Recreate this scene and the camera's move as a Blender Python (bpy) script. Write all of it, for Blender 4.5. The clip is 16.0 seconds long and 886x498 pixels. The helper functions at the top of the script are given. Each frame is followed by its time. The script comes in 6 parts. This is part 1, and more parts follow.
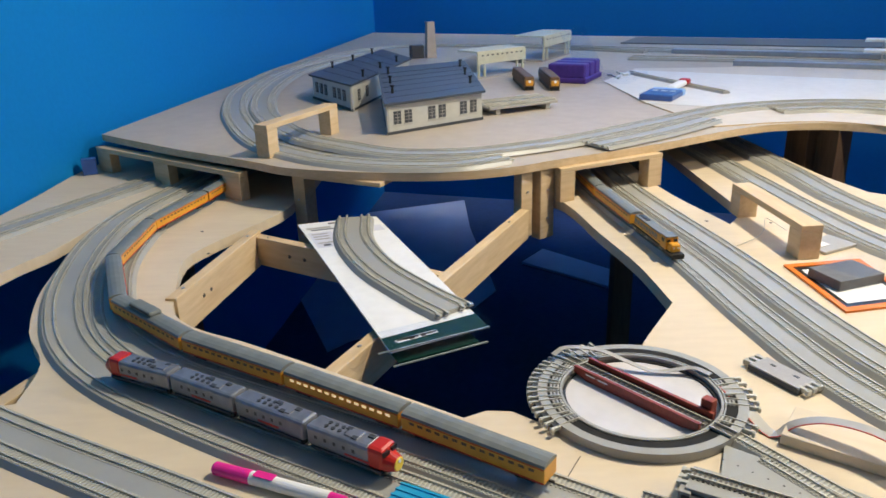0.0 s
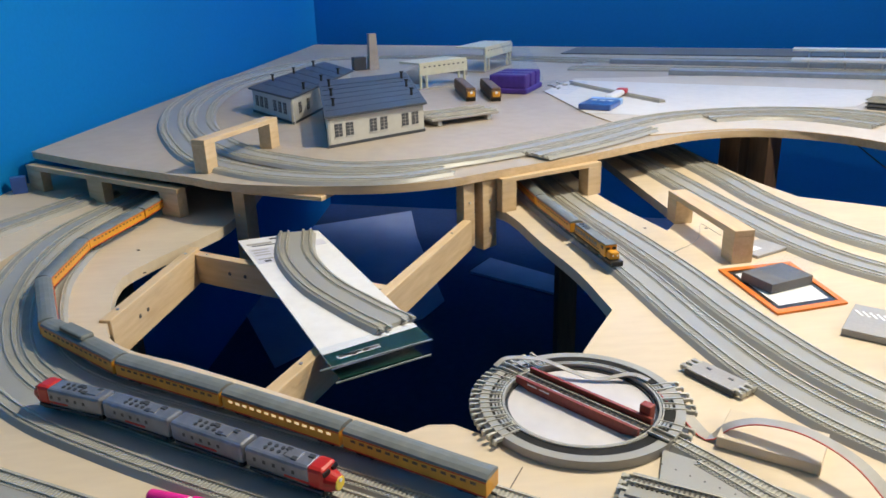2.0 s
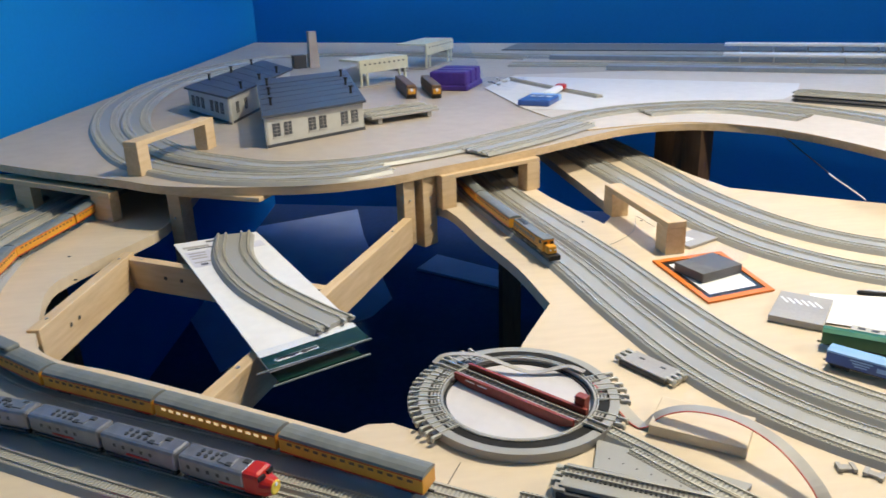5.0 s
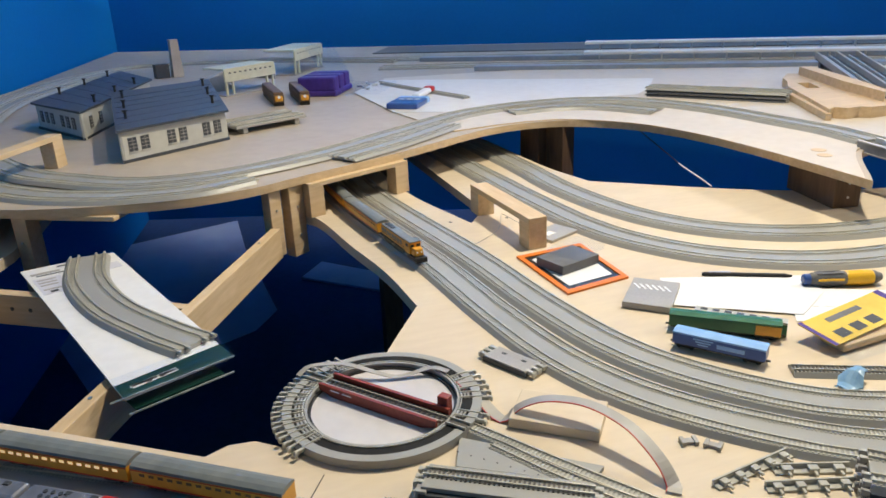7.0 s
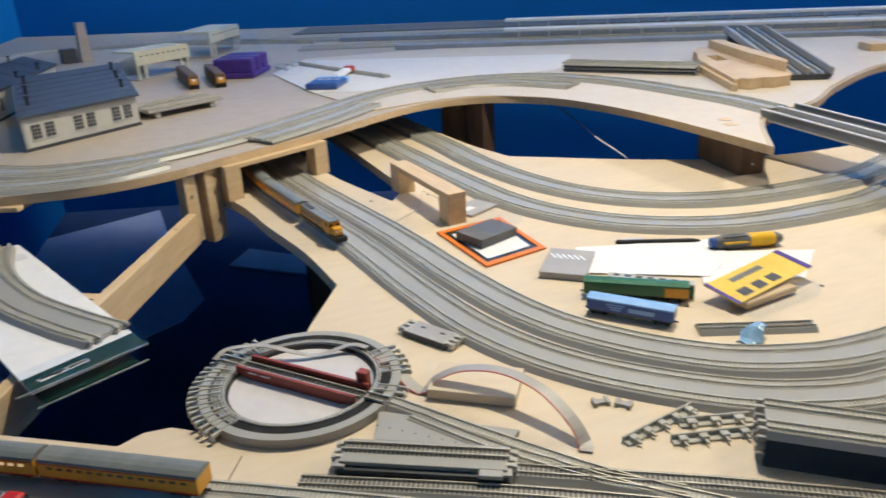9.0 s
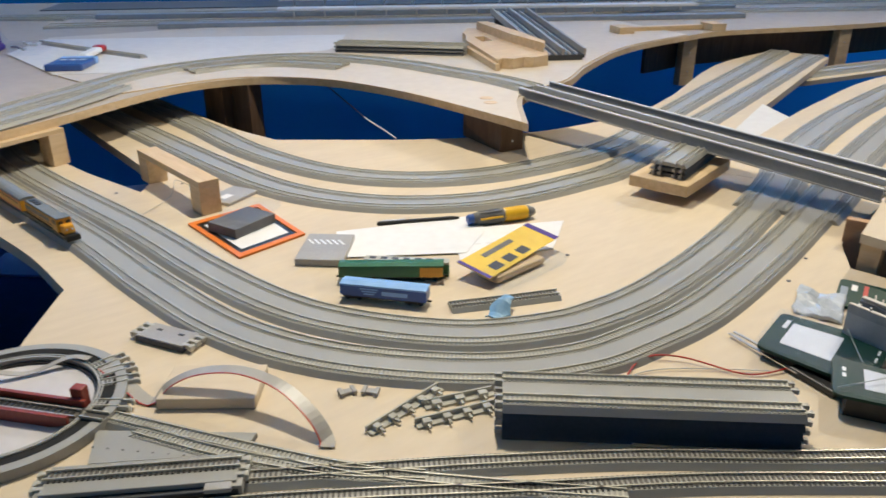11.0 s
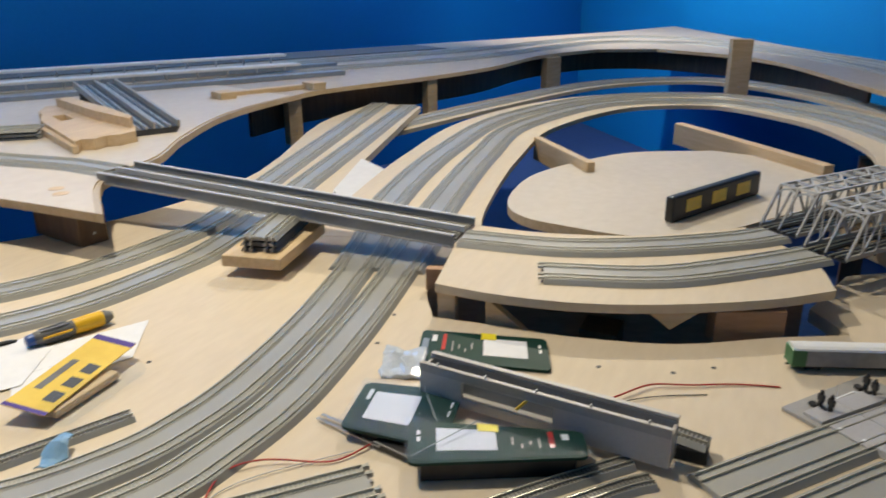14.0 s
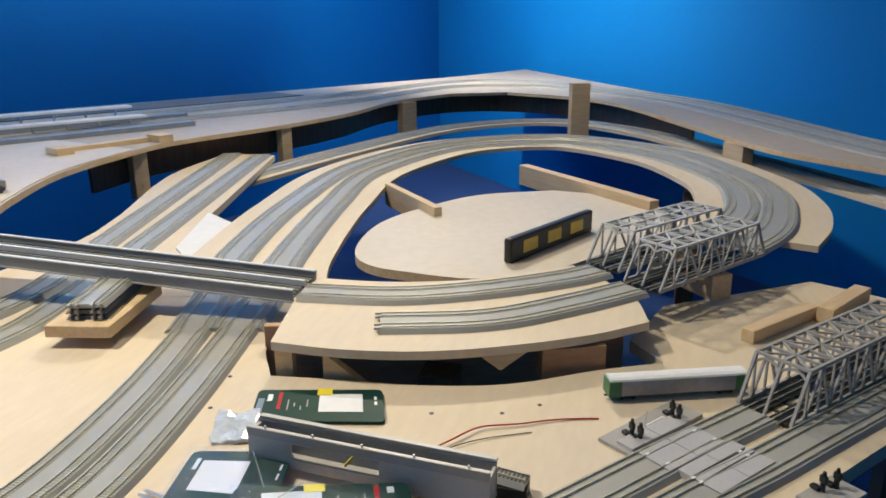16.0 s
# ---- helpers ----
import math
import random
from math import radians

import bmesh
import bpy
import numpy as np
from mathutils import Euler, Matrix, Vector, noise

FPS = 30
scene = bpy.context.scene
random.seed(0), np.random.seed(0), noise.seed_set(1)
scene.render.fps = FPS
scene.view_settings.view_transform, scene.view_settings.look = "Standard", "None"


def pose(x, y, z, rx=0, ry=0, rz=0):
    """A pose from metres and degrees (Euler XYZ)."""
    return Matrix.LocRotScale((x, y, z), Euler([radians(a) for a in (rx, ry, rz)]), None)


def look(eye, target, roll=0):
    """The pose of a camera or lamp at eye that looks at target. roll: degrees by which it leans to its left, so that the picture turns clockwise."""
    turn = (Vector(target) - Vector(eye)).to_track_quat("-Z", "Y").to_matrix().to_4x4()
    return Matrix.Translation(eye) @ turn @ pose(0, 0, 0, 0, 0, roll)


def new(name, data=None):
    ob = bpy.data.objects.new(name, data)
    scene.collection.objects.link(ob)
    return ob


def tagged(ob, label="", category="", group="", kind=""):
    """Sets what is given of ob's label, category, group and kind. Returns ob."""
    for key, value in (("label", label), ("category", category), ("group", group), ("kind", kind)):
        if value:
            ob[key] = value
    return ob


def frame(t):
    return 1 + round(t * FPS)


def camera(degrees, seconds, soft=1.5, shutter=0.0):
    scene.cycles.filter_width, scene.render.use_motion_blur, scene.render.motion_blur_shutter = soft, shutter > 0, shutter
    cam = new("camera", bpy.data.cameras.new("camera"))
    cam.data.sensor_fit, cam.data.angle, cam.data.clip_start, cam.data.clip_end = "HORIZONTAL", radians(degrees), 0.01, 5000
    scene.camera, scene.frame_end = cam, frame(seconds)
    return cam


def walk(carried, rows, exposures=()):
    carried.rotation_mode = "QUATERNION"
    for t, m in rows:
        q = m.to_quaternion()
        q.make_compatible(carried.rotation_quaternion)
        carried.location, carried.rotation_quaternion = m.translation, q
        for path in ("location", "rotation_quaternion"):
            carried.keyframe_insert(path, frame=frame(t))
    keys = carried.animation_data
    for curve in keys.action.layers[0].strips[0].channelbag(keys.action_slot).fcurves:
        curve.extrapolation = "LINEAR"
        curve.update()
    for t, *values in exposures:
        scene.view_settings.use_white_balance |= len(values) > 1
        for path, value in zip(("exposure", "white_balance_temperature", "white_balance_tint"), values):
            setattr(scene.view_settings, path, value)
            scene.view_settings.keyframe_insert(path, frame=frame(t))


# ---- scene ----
# the camera: seconds, place in metres, turn in degrees
cam = camera(61.39, 16.0, soft=1.6, shutter=0.5)
ROWS = [
    (0.0, -0.0402, -0.0645, 0.4144, 69.31, 1.73, -1.32),
    (0.5, -0.0358, -0.0660, 0.4145, 69.52, 1.90, -2.51),
    (1.0, -0.0349, -0.0652, 0.4156, 69.96, 1.89, -3.39),
    (1.5, -0.0310, -0.0602, 0.4150, 69.97, 1.83, -4.27),
    (2.0, -0.0288, -0.0623, 0.4170, 69.95, 1.70, -5.41),
    (2.5, -0.0270, -0.0620, 0.4166, 69.97, 1.90, -5.81),
    (3.0, -0.0259, -0.0629, 0.4172, 69.95, 1.69, -6.33),
    (5.5, -0.0011, -0.0666, 0.4188, 69.47, 2.03, -12.26),
    (6.0, 0.0158, -0.0714, 0.4227, 69.51, 2.37, -16.04),
    (6.5, 0.0209, -0.0759, 0.4232, 69.46, 2.23, -18.11),
    (7.0, 0.0240, -0.0737, 0.4211, 69.45, 2.28, -18.51),
    (7.5, 0.0194, -0.0748, 0.4207, 69.51, 2.31, -18.28),
    (8.0, 0.0184, -0.0781, 0.4201, 69.44, 2.12, -18.04),
    (8.5, 0.0247, -0.0782, 0.4184, 68.85, 2.20, -19.33),
    (9.0, 0.0418, -0.0864, 0.4139, 67.85, 2.55, -24.01),
    (9.5, 0.0601, -0.0955, 0.4149, 67.34, 2.50, -29.21),
    (10.0, 0.0791, -0.0985, 0.4094, 67.26, 1.76, -33.12),
    (12.5, 0.1829, -0.0712, 0.3903, 65.80, 0.03, -50.65),
    (13.0, 0.2043, -0.0834, 0.4008, 66.72, 0.78, -56.96),
    (13.5, 0.2231, -0.1069, 0.4023, 68.05, -0.17, -61.77),
    (14.0, 0.2401, -0.1346, 0.4166, 70.17, 0.36, -65.48),
    (14.5, 0.2453, -0.1573, 0.4228, 71.92, -0.26, -68.40),
    (15.0, 0.2433, -0.1733, 0.4337, 72.88, -0.24, -70.77),
    (15.5, 0.2476, -0.1868, 0.4358, 73.07, 0.28, -73.52),
    (16.0, 0.2498, -0.1937, 0.4378, 73.12, 0.49, -75.36),
]
walk(cam, [(t, pose(x, y, z, rx, ry, rz)) for t, x, y, z, rx, ry, rz in ROWS],
     exposures=[(0.0, 0.25), (3.2, 0.27), (5.5, 0.20), (7.0, 0.05), (8.5, 0.0), (10.0, -0.14), (12.5, -0.20), (13.5, -0.22), (14.5, -0.25), (15.3, -0.10), (16.0, -0.02)])

# ---- light ----
world = bpy.data.worlds.new("world")
scene.world = world
world.use_nodes = True
world.node_tree.nodes["Background"].inputs[0].default_value = (0.66, 0.66, 0.66, 1)
world.node_tree.nodes["Background"].inputs[1].default_value = 0.16
scene.view_settings.exposure = 0.0


def lamp(name, at, to, energy, size, colour=(1.0, 0.905, 0.725)):
    data = bpy.data.lights.new(name, "AREA")
    data.shape, data.size, data.energy, data.color = "DISK", size, energy, colour
    ob = new(name, data)
    ob.matrix_world = look(at, to)
    return ob


def spot(name, at, to, energy, angle, colour=(1.0, 0.95, 0.88)):
    data = bpy.data.lights.new(name, "SPOT")
    data.energy, data.color, data.spot_size, data.spot_blend, data.shadow_soft_size = energy, colour, radians(angle), 0.9, 0.05
    ob = new(name, data)
    ob.matrix_world = look(at, to)
    return ob


lamp("ceiling_lamp_light", (2.85, 0.60, 1.52), (1.3, 0.1, 0), 25, 0.12)
lamp("ceiling_lamp_light", (0.96, 0.98, 1.54), (0.1, 0.5, 0), 31, 0.12)
# fill spots added to brighten the side walls, no such lamps known
spot("wall_fill_spot", (4.35, 1.35, 1.54), (5.75, 0.35, 0.35), 235, 140)
spot("wall_fill_spot", (0.35, 1.7, 1.52), (-0.68, 2.3, 0.3), 10, 120)
# fill strip added to brighten the back wall above and below the deck
wall_fill = lamp("wall_fill_strip", (2.97, 3.10, 1.55), (3.23, 3.85, 1.40), 118, 6.4, (1.0, 0.97, 0.93))
wall_fill.data.shape, wall_fill.data.size_y = "RECTANGLE", 0.08

# ---- materials ----


def material(name, rough=0.5, metal=0.0):
    m = bpy.data.materials.new(name)
    m.use_nodes = True
    b = m.node_tree.nodes["Principled BSDF"]
    b.inputs["Roughness"].default_value, b.inputs["Metallic"].default_value = rough, metal
    return m, m.node_tree.nodes, m.node_tree.links, b


def mottled(name, a, b_col, scale=8.0, rough=0.5, metal=0.0, bump=0.1, stretch=(1, 1, 1), fine=60.0, spread=0.0):
    """Two tones mixed by coarse and fine noise, with fine relief."""
    m, n, l, bs = material(name, rough, metal)
    tc, mp = n.new("ShaderNodeTexCoord"), n.new("ShaderNodeMapping")
    mp.inputs["Scale"].default_value = stretch
    l.new(tc.outputs["Object"], mp.inputs["Vector"])
    n1, n2 = n.new("ShaderNodeTexNoise"), n.new("ShaderNodeTexNoise")
    n1.inputs["Scale"].default_value, n2.inputs["Scale"].default_value = scale, fine
    n1.inputs["Detail"].default_value = n2.inputs["Detail"].default_value = 6
    l.new(mp.outputs["Vector"], n1.inputs["Vector"]), l.new(mp.outputs["Vector"], n2.inputs["Vector"])
    add = n.new("ShaderNodeMath")
    add.operation = "MULTIPLY_ADD"
    add.inputs[1].default_value = 0.45
    l.new(n2.outputs["Fac"], add.inputs[0])
    half = n.new("ShaderNodeMath")
    half.operation = "MULTIPLY"
    half.inputs[1].default_value = 0.55
    l.new(n1.outputs["Fac"], half.inputs[0]), l.new(half.outputs[0], add.inputs[2])
    if spread:
        oi, sp = n.new("ShaderNodeObjectInfo"), n.new("ShaderNodeMath")
        sp.operation = "MULTIPLY_ADD"
        sp.inputs[1].default_value = spread
        l.new(oi.outputs["Random"], sp.inputs[0]), l.new(add.outputs[0], sp.inputs[2])
        add = sp
    ramp = n.new("ShaderNodeValToRGB")
    ramp.color_ramp.elements[0].position, ramp.color_ramp.elements[1].position = 0.35, 0.65
    ramp.color_ramp.elements[0].color, ramp.color_ramp.elements[1].color = (*a, 1), (*b_col, 1)
    l.new(add.outputs[0], ramp.inputs[0]), l.new(ramp.outputs[0], bs.inputs["Base Color"])
    if bump:
        bp = n.new("ShaderNodeBump")
        bp.inputs["Strength"].default_value, bp.inputs["Distance"].default_value = bump, 0.001
        l.new(n2.outputs["Fac"], bp.inputs["Height"]), l.new(bp.outputs["Normal"], bs.inputs["Normal"])
    rr = n.new("ShaderNodeMapRange")
    rr.inputs["To Min"].default_value, rr.inputs["To Max"].default_value = max(0.02, rough - 0.08), min(1, rough + 0.1)
    l.new(n1.outputs["Fac"], rr.inputs["Value"]), l.new(rr.outputs["Result"], bs.inputs["Roughness"])
    return m


PLY = mottled("plywood", (0.605, 0.50, 0.36), (0.68, 0.572, 0.42), 2.5, 0.6, bump=0.06, stretch=(1, 4, 1), fine=22)
PINE = mottled("pine", (0.56, 0.40, 0.22), (0.70, 0.53, 0.33), 5, 0.55, bump=0.1, stretch=(1.5, 12, 12), fine=14)
PRIMED = mottled("primed_board", (0.41, 0.345, 0.27), (0.49, 0.42, 0.335), 2, 0.55, bump=0.04, fine=30)
PALEBOARD = mottled("pale_board", (0.57, 0.50, 0.405), (0.65, 0.58, 0.485), 3, 0.5, bump=0.04, fine=40)
WHITEBOARD = mottled("white_board", (0.67, 0.65, 0.61), (0.76, 0.74, 0.70), 3, 0.5, bump=0.04, fine=40)
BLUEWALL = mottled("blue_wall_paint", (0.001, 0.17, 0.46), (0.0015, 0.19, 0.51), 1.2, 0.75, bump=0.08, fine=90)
# the wall blue darkened a little, as less light reaches the back wall
BACKWALL = mottled("back_wall_shaded_blue", (0.001, 0.148, 0.45), (0.0015, 0.165, 0.50), 1.2, 0.75, bump=0.08, fine=90)
for m in (BLUEWALL, BACKWALL):
    m.node_tree.nodes["Principled BSDF"].inputs["Specular IOR Level"].default_value = 0.15
FLOOR = mottled("dark_floor", (0.03, 0.065, 0.17), (0.045, 0.09, 0.23), 3, 0.55, bump=0.03, fine=40)
FLOOR.node_tree.nodes["Principled BSDF"].inputs["Specular IOR Level"].default_value = 0.2
PLATBLUE = mottled("blue_grey_platform", (0.20, 0.25, 0.32), (0.27, 0.32, 0.40), 12, 0.35, bump=0.05)
CEIL = mottled("ceiling_paint", (0.70, 0.70, 0.68), (0.8, 0.8, 0.78), 2, 0.8, bump=0.05)
BALLAST = mottled("ballast_plastic", (0.315, 0.312, 0.285), (0.365, 0.36, 0.33), 12, 0.40, bump=0.08, fine=1400)
TIE = mottled("tie_plastic", (0.42, 0.41, 0.36), (0.50, 0.49, 0.43), 40, 0.30, bump=0.0)
DARKTIE = mottled("dark_tie_plastic", (0.05, 0.045, 0.04), (0.10, 0.09, 0.08), 40, 0.6, bump=0.0)
RAIL = mottled("nickel_rail", (0.52, 0.49, 0.40), (0.68, 0.65, 0.55), 30, 0.33, 0.45, bump=0.0)
GREYPL = mottled("grey_plastic", (0.33, 0.315, 0.295), (0.40, 0.385, 0.36), 20, 0.42, bump=0.05, fine=300)
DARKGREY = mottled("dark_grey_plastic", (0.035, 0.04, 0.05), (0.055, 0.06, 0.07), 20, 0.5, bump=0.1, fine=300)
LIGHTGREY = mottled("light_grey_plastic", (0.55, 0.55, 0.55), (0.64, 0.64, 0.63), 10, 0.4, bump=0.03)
BLACK = mottled("black_plastic", (0.008, 0.008, 0.009), (0.02, 0.02, 0.02), 30, 0.4, bump=0.05)
CREAM = mottled("cream_plastic", (0.58, 0.57, 0.42), (0.68, 0.66, 0.51), 12, 0.45, bump=0.03)
OFFWHITE = mottled("offwhite_plastic", (0.45, 0.445, 0.405), (0.53, 0.525, 0.48), 12, 0.45, bump=0.05)
SLATE = mottled("slate_roof", (0.032, 0.04, 0.055), (0.06, 0.07, 0.09), 25, 0.5, bump=0.2, fine=400)
PANELGREY = mottled("warm_grey_plastic", (0.47, 0.44, 0.40), (0.54, 0.51, 0.47), 15, 0.45, bump=0.05, fine=300)
RUST = mottled("rust_red_plastic", (0.20, 0.026, 0.014), (0.30, 0.048, 0.028), 25, 0.4, bump=0.1, fine=300)
YELLOW = mottled("armour_yellow", (0.62, 0.27, 0.02), (0.74, 0.35, 0.03), 25, 0.35, bump=0.0)
TRAINGREY = mottled("train_roof_grey", (0.15, 0.165, 0.16), (0.21, 0.225, 0.215), 30, 0.45, bump=0.05)
SILVER = mottled("silver_paint", (0.20, 0.21, 0.24), (0.30, 0.31, 0.345), 30, 0.33, 0.5, bump=0.0)
RED = mottled("red_paint", (0.45, 0.015, 0.01), (0.6, 0.03, 0.02), 25, 0.3, bump=0.0)
GREEN = mottled("green_paint", (0.02, 0.11, 0.045), (0.03, 0.16, 0.06), 25, 0.35, bump=0.0)
DKGREEN = mottled("dark_green_card", (0.003, 0.032, 0.024), (0.006, 0.045, 0.032), 15, 0.5, bump=0.0)
DKGREEN.node_tree.nodes["Principled BSDF"].inputs["Specular IOR Level"].default_value = 0.2
BLUECAR = mottled("blue_paint", (0.03, 0.08, 0.28), (0.045, 0.11, 0.36), 25, 0.3, bump=0.0)
SCRAPBLUE = mottled("pale_blue_film", (0.18, 0.34, 0.52), (0.26, 0.44, 0.62), 30, 0.3, bump=0.3, fine=120)
SKYBLUE = mottled("sky_blue_paint", (0.22, 0.42, 0.75), (0.3, 0.5, 0.82), 25, 0.35, bump=0.0)
PURPLE = mottled("purple_foam", (0.045, 0.02, 0.20), (0.07, 0.03, 0.28), 15, 0.6, bump=0.1)
LILAC = mottled("pale_lilac_print", (0.60, 0.60, 0.68), (0.66, 0.66, 0.73), 12, 0.6, bump=0.0)
PAPER = mottled("paper", (0.72, 0.72, 0.73), (0.80, 0.80, 0.81), 6, 0.7, bump=0.03)
ORANGE = mottled("orange_card", (0.72, 0.17, 0.015), (0.82, 0.22, 0.02), 10, 0.5, bump=0.0)
TOOLYEL = mottled("tool_yellow", (0.75, 0.42, 0.01), (0.85, 0.5, 0.02), 15, 0.4, bump=0.05)
TOOLGREY = mottled("tool_grey_rubber", (0.10, 0.10, 0.10), (0.16, 0.16, 0.16), 15, 0.6, bump=0.1)
PINK = mottled("pink_plastic", (0.75, 0.02, 0.25), (0.85, 0.03, 0.32), 10, 0.35, bump=0.0)
WHITEPL = mottled("white_plastic", (0.78, 0.78, 0.77), (0.86, 0.86, 0.85), 10, 0.35, bump=0.0)
CYAN = mottled("cyan_plastic", (0.01, 0.28, 0.52), (0.02, 0.36, 0.62), 10, 0.4, bump=0.0)
STEEL = mottled("steel", (0.5, 0.5, 0.5), (0.65, 0.65, 0.65), 20, 0.3, 1.0, bump=0.0)
REDWIRE = mottled("red_wire", (0.4, 0.02, 0.015), (0.5, 0.03, 0.02), 20, 0.4, bump=0.0)
STICKER = mottled("yellow_sticker_paper", (0.82, 0.66, 0.02), (0.88, 0.72, 0.03), 12, 0.5, bump=0.0)
YELLABEL = mottled("yellow_label", (0.74, 0.50, 0.05), (0.84, 0.60, 0.08), 12, 0.4, bump=0.0)


def clear_plastic(name, tint=(0.95, 0.97, 1.0), gloss=0.03, rough=0.08):
    """Thin clear plastic: see-through, with a share of gloss and uneven relief."""
    m, n, l, b = material(name, rough)
    clear, shine, mix = n.new("ShaderNodeBsdfTransparent"), n.new("ShaderNodeBsdfGlossy"), n.new("ShaderNodeMixShader")
    noise_, bp = n.new("ShaderNodeTexNoise"), n.new("ShaderNodeBump")
    noise_.inputs["Scale"].default_value, bp.inputs["Strength"].default_value, bp.inputs["Distance"].default_value = 40.0, 0.5, 0.004
    clear.inputs["Color"].default_value = (*tint, 1)
    shine.inputs["Roughness"].default_value, mix.inputs[0].default_value = rough, gloss
    l.new(noise_.outputs["Fac"], bp.inputs["Height"]), l.new(bp.outputs["Normal"], shine.inputs["Normal"])
    l.new(clear.outputs[0], mix.inputs[1]), l.new(shine.outputs[0], mix.inputs[2])
    l.new(mix.outputs[0], n["Material Output"].inputs["Surface"])
    n.remove(b)
    return m


CLEAREDGE = mottled("clear_plastic_edge", (0.22, 0.27, 0.27), (0.42, 0.46, 0.46), 60, 0.12, bump=0.0)
FILM = mottled("pale_film", (0.40, 0.45, 0.52), (0.58, 0.62, 0.68), 30, 0.15, bump=0.3, fine=120)
BROWNWOOD = mottled("brown_board", (0.36, 0.20, 0.11), (0.48, 0.29, 0.17), 6, 0.6, bump=0.15, stretch=(2, 8, 8), fine=20)
CLEAR = clear_plastic("clear_plastic")

# ---- building blocks ----


def part(name, bm, mat, parent=None, label=""):
    """Links a bmesh as one mesh object under a thing or under a part."""
    me = bpy.data.meshes.new(name)
    bm.to_mesh(me)
    bm.free()
    me.materials.append(mat)
    ob = new(name, me)
    if parent is not None:
        ob.parent = parent
    if label:
        ob["label"] = label
    return ob


def thing(name, label, category, at=(0, 0, 0), rz=0, group="", kind=""):
    e = new(name)
    e.empty_display_size = 0.02
    e.matrix_world = pose(*at, 0, 0, rz)
    return tagged(e, label, category, group, kind)


def box(w, d, h, x=0, y=0, z=0, bev=0.0, bm=None, rz=0, taper=1.0):
    """A box w by d by h standing on z, centred on x, y, with its edges rounded by bev."""
    own = bmesh.new()
    bmesh.ops.create_cube(own, size=1)
    for v in own.verts:
        k = taper if v.co.z > 0 else 1
        v.co = (v.co.x * w * k, v.co.y * d * k, (v.co.z + 0.5) * h)
    if bev:
        bmesh.ops.bevel(own, geom=own.edges[:], offset=bev, segments=2, affect="EDGES", profile=0.5)
    bmesh.ops.transform(own, matrix=pose(x, y, z, 0, 0, rz), verts=own.verts)
    if bm is None:
        return own
    tmp = bpy.data.meshes.new("tmp")
    own.to_mesh(tmp)
    own.free()
    bm.from_mesh(tmp)
    bpy.data.meshes.remove(tmp)
    return bm


def bar(a, b, w, h=None, bm=None):
    """A straight bar from a to b, w wide and h deep."""
    h = h or w
    a, b = Vector(a), Vector(b)
    own = bmesh.new()
    bmesh.ops.create_cube(own, size=1)
    m = Matrix.Translation((a + b) / 2) @ (b - a).to_track_quat("Y", "Z").to_matrix().to_4x4() @ Matrix.Diagonal((w, (b - a).length, h, 1))
    bmesh.ops.transform(own, matrix=m, verts=own.verts)
    if bm is None:
        return own
    tmp = bpy.data.meshes.new("tmp")
    own.to_mesh(tmp)
    own.free()
    bm.from_mesh(tmp)
    bpy.data.meshes.remove(tmp)
    return bm


def rod(r, h, x=0, y=0, z=0, r2=None, seg=16, m=None):
    bm = bmesh.new()
    bmesh.ops.create_cone(bm, cap_ends=True, segments=seg, radius1=r, radius2=r if r2 is None else r2, depth=h)
    bmesh.ops.translate(bm, verts=bm.verts, vec=(x, y, z + h / 2))
    if m is not None:
        bmesh.ops.transform(bm, matrix=m, verts=bm.verts)
    return bm


def slab(outline, z, thick, holes=()):
    """A board with the given outline, its top at z, with openings that go through it."""
    bm = bmesh.new()
    edges = []
    for loop in (outline, *holes):
        vs = [bm.verts.new((x, y, z)) for x, y in loop]
        edges += [bm.edges.new((vs[i], vs[(i + 1) % len(vs)])) for i in range(len(vs))]
    bmesh.ops.triangle_fill(bm, use_beauty=True, edges=edges, normal=(0, 0, 1))
    bmesh.ops.dissolve_limit(bm, angle_limit=0.01, verts=bm.verts, edges=bm.edges)
    bmesh.ops.recalc_face_normals(bm, faces=bm.faces)
    if bm.faces and sum(f.normal.z for f in bm.faces) < 0:
        bmesh.ops.reverse_faces(bm, faces=bm.faces)
    top = bm.faces[:]
    r = bmesh.ops.extrude_face_region(bm, geom=top)
    bmesh.ops.translate(bm, vec=(0, 0, -thick), verts=[v for v in r["geom"] if isinstance(v, bmesh.types.BMVert)])
    bmesh.ops.recalc_face_normals(bm, faces=bm.faces)
    return bm


def rounded(outline, most=40, cuts=5):
    """The outline with its gentle bends drawn as smooth curves and its sharp corners kept."""
    p = np.array(outline, float)
    n = len(p)
    bend = []
    for i in range(n):
        u, v = p[i] - p[i - 1], p[(i + 1) % n] - p[i]
        bend.append(abs(math.degrees(math.atan2(u[0] * v[1] - u[1] * v[0], u @ v))))
    out = []
    for i in range(n):
        j = (i + 1) % n
        b, c = p[i], p[j]
        a = p[i - 1] if bend[i] < most else 2 * b - c
        d = p[(j + 1) % n] if bend[j] < most else 2 * c - b
        span_ = np.linalg.norm(c - b)
        ta = (c - a) / max(np.linalg.norm(c - a), 1e-6) * span_
        td = (d - b) / max(np.linalg.norm(d - b), 1e-6) * span_
        curved = bend[i] < most or bend[j] < most
        for u in (np.linspace(0, 1, cuts, endpoint=False) if curved else (0.0,)):
            h1, h2 = 2 * u ** 3 - 3 * u * u + 1, u ** 3 - 2 * u * u + u
            h3, h4 = -2 * u ** 3 + 3 * u * u, u ** 3 - u * u
            out.append(tuple(h1 * b + h2 * ta + h3 * c + h4 * td))
    return out


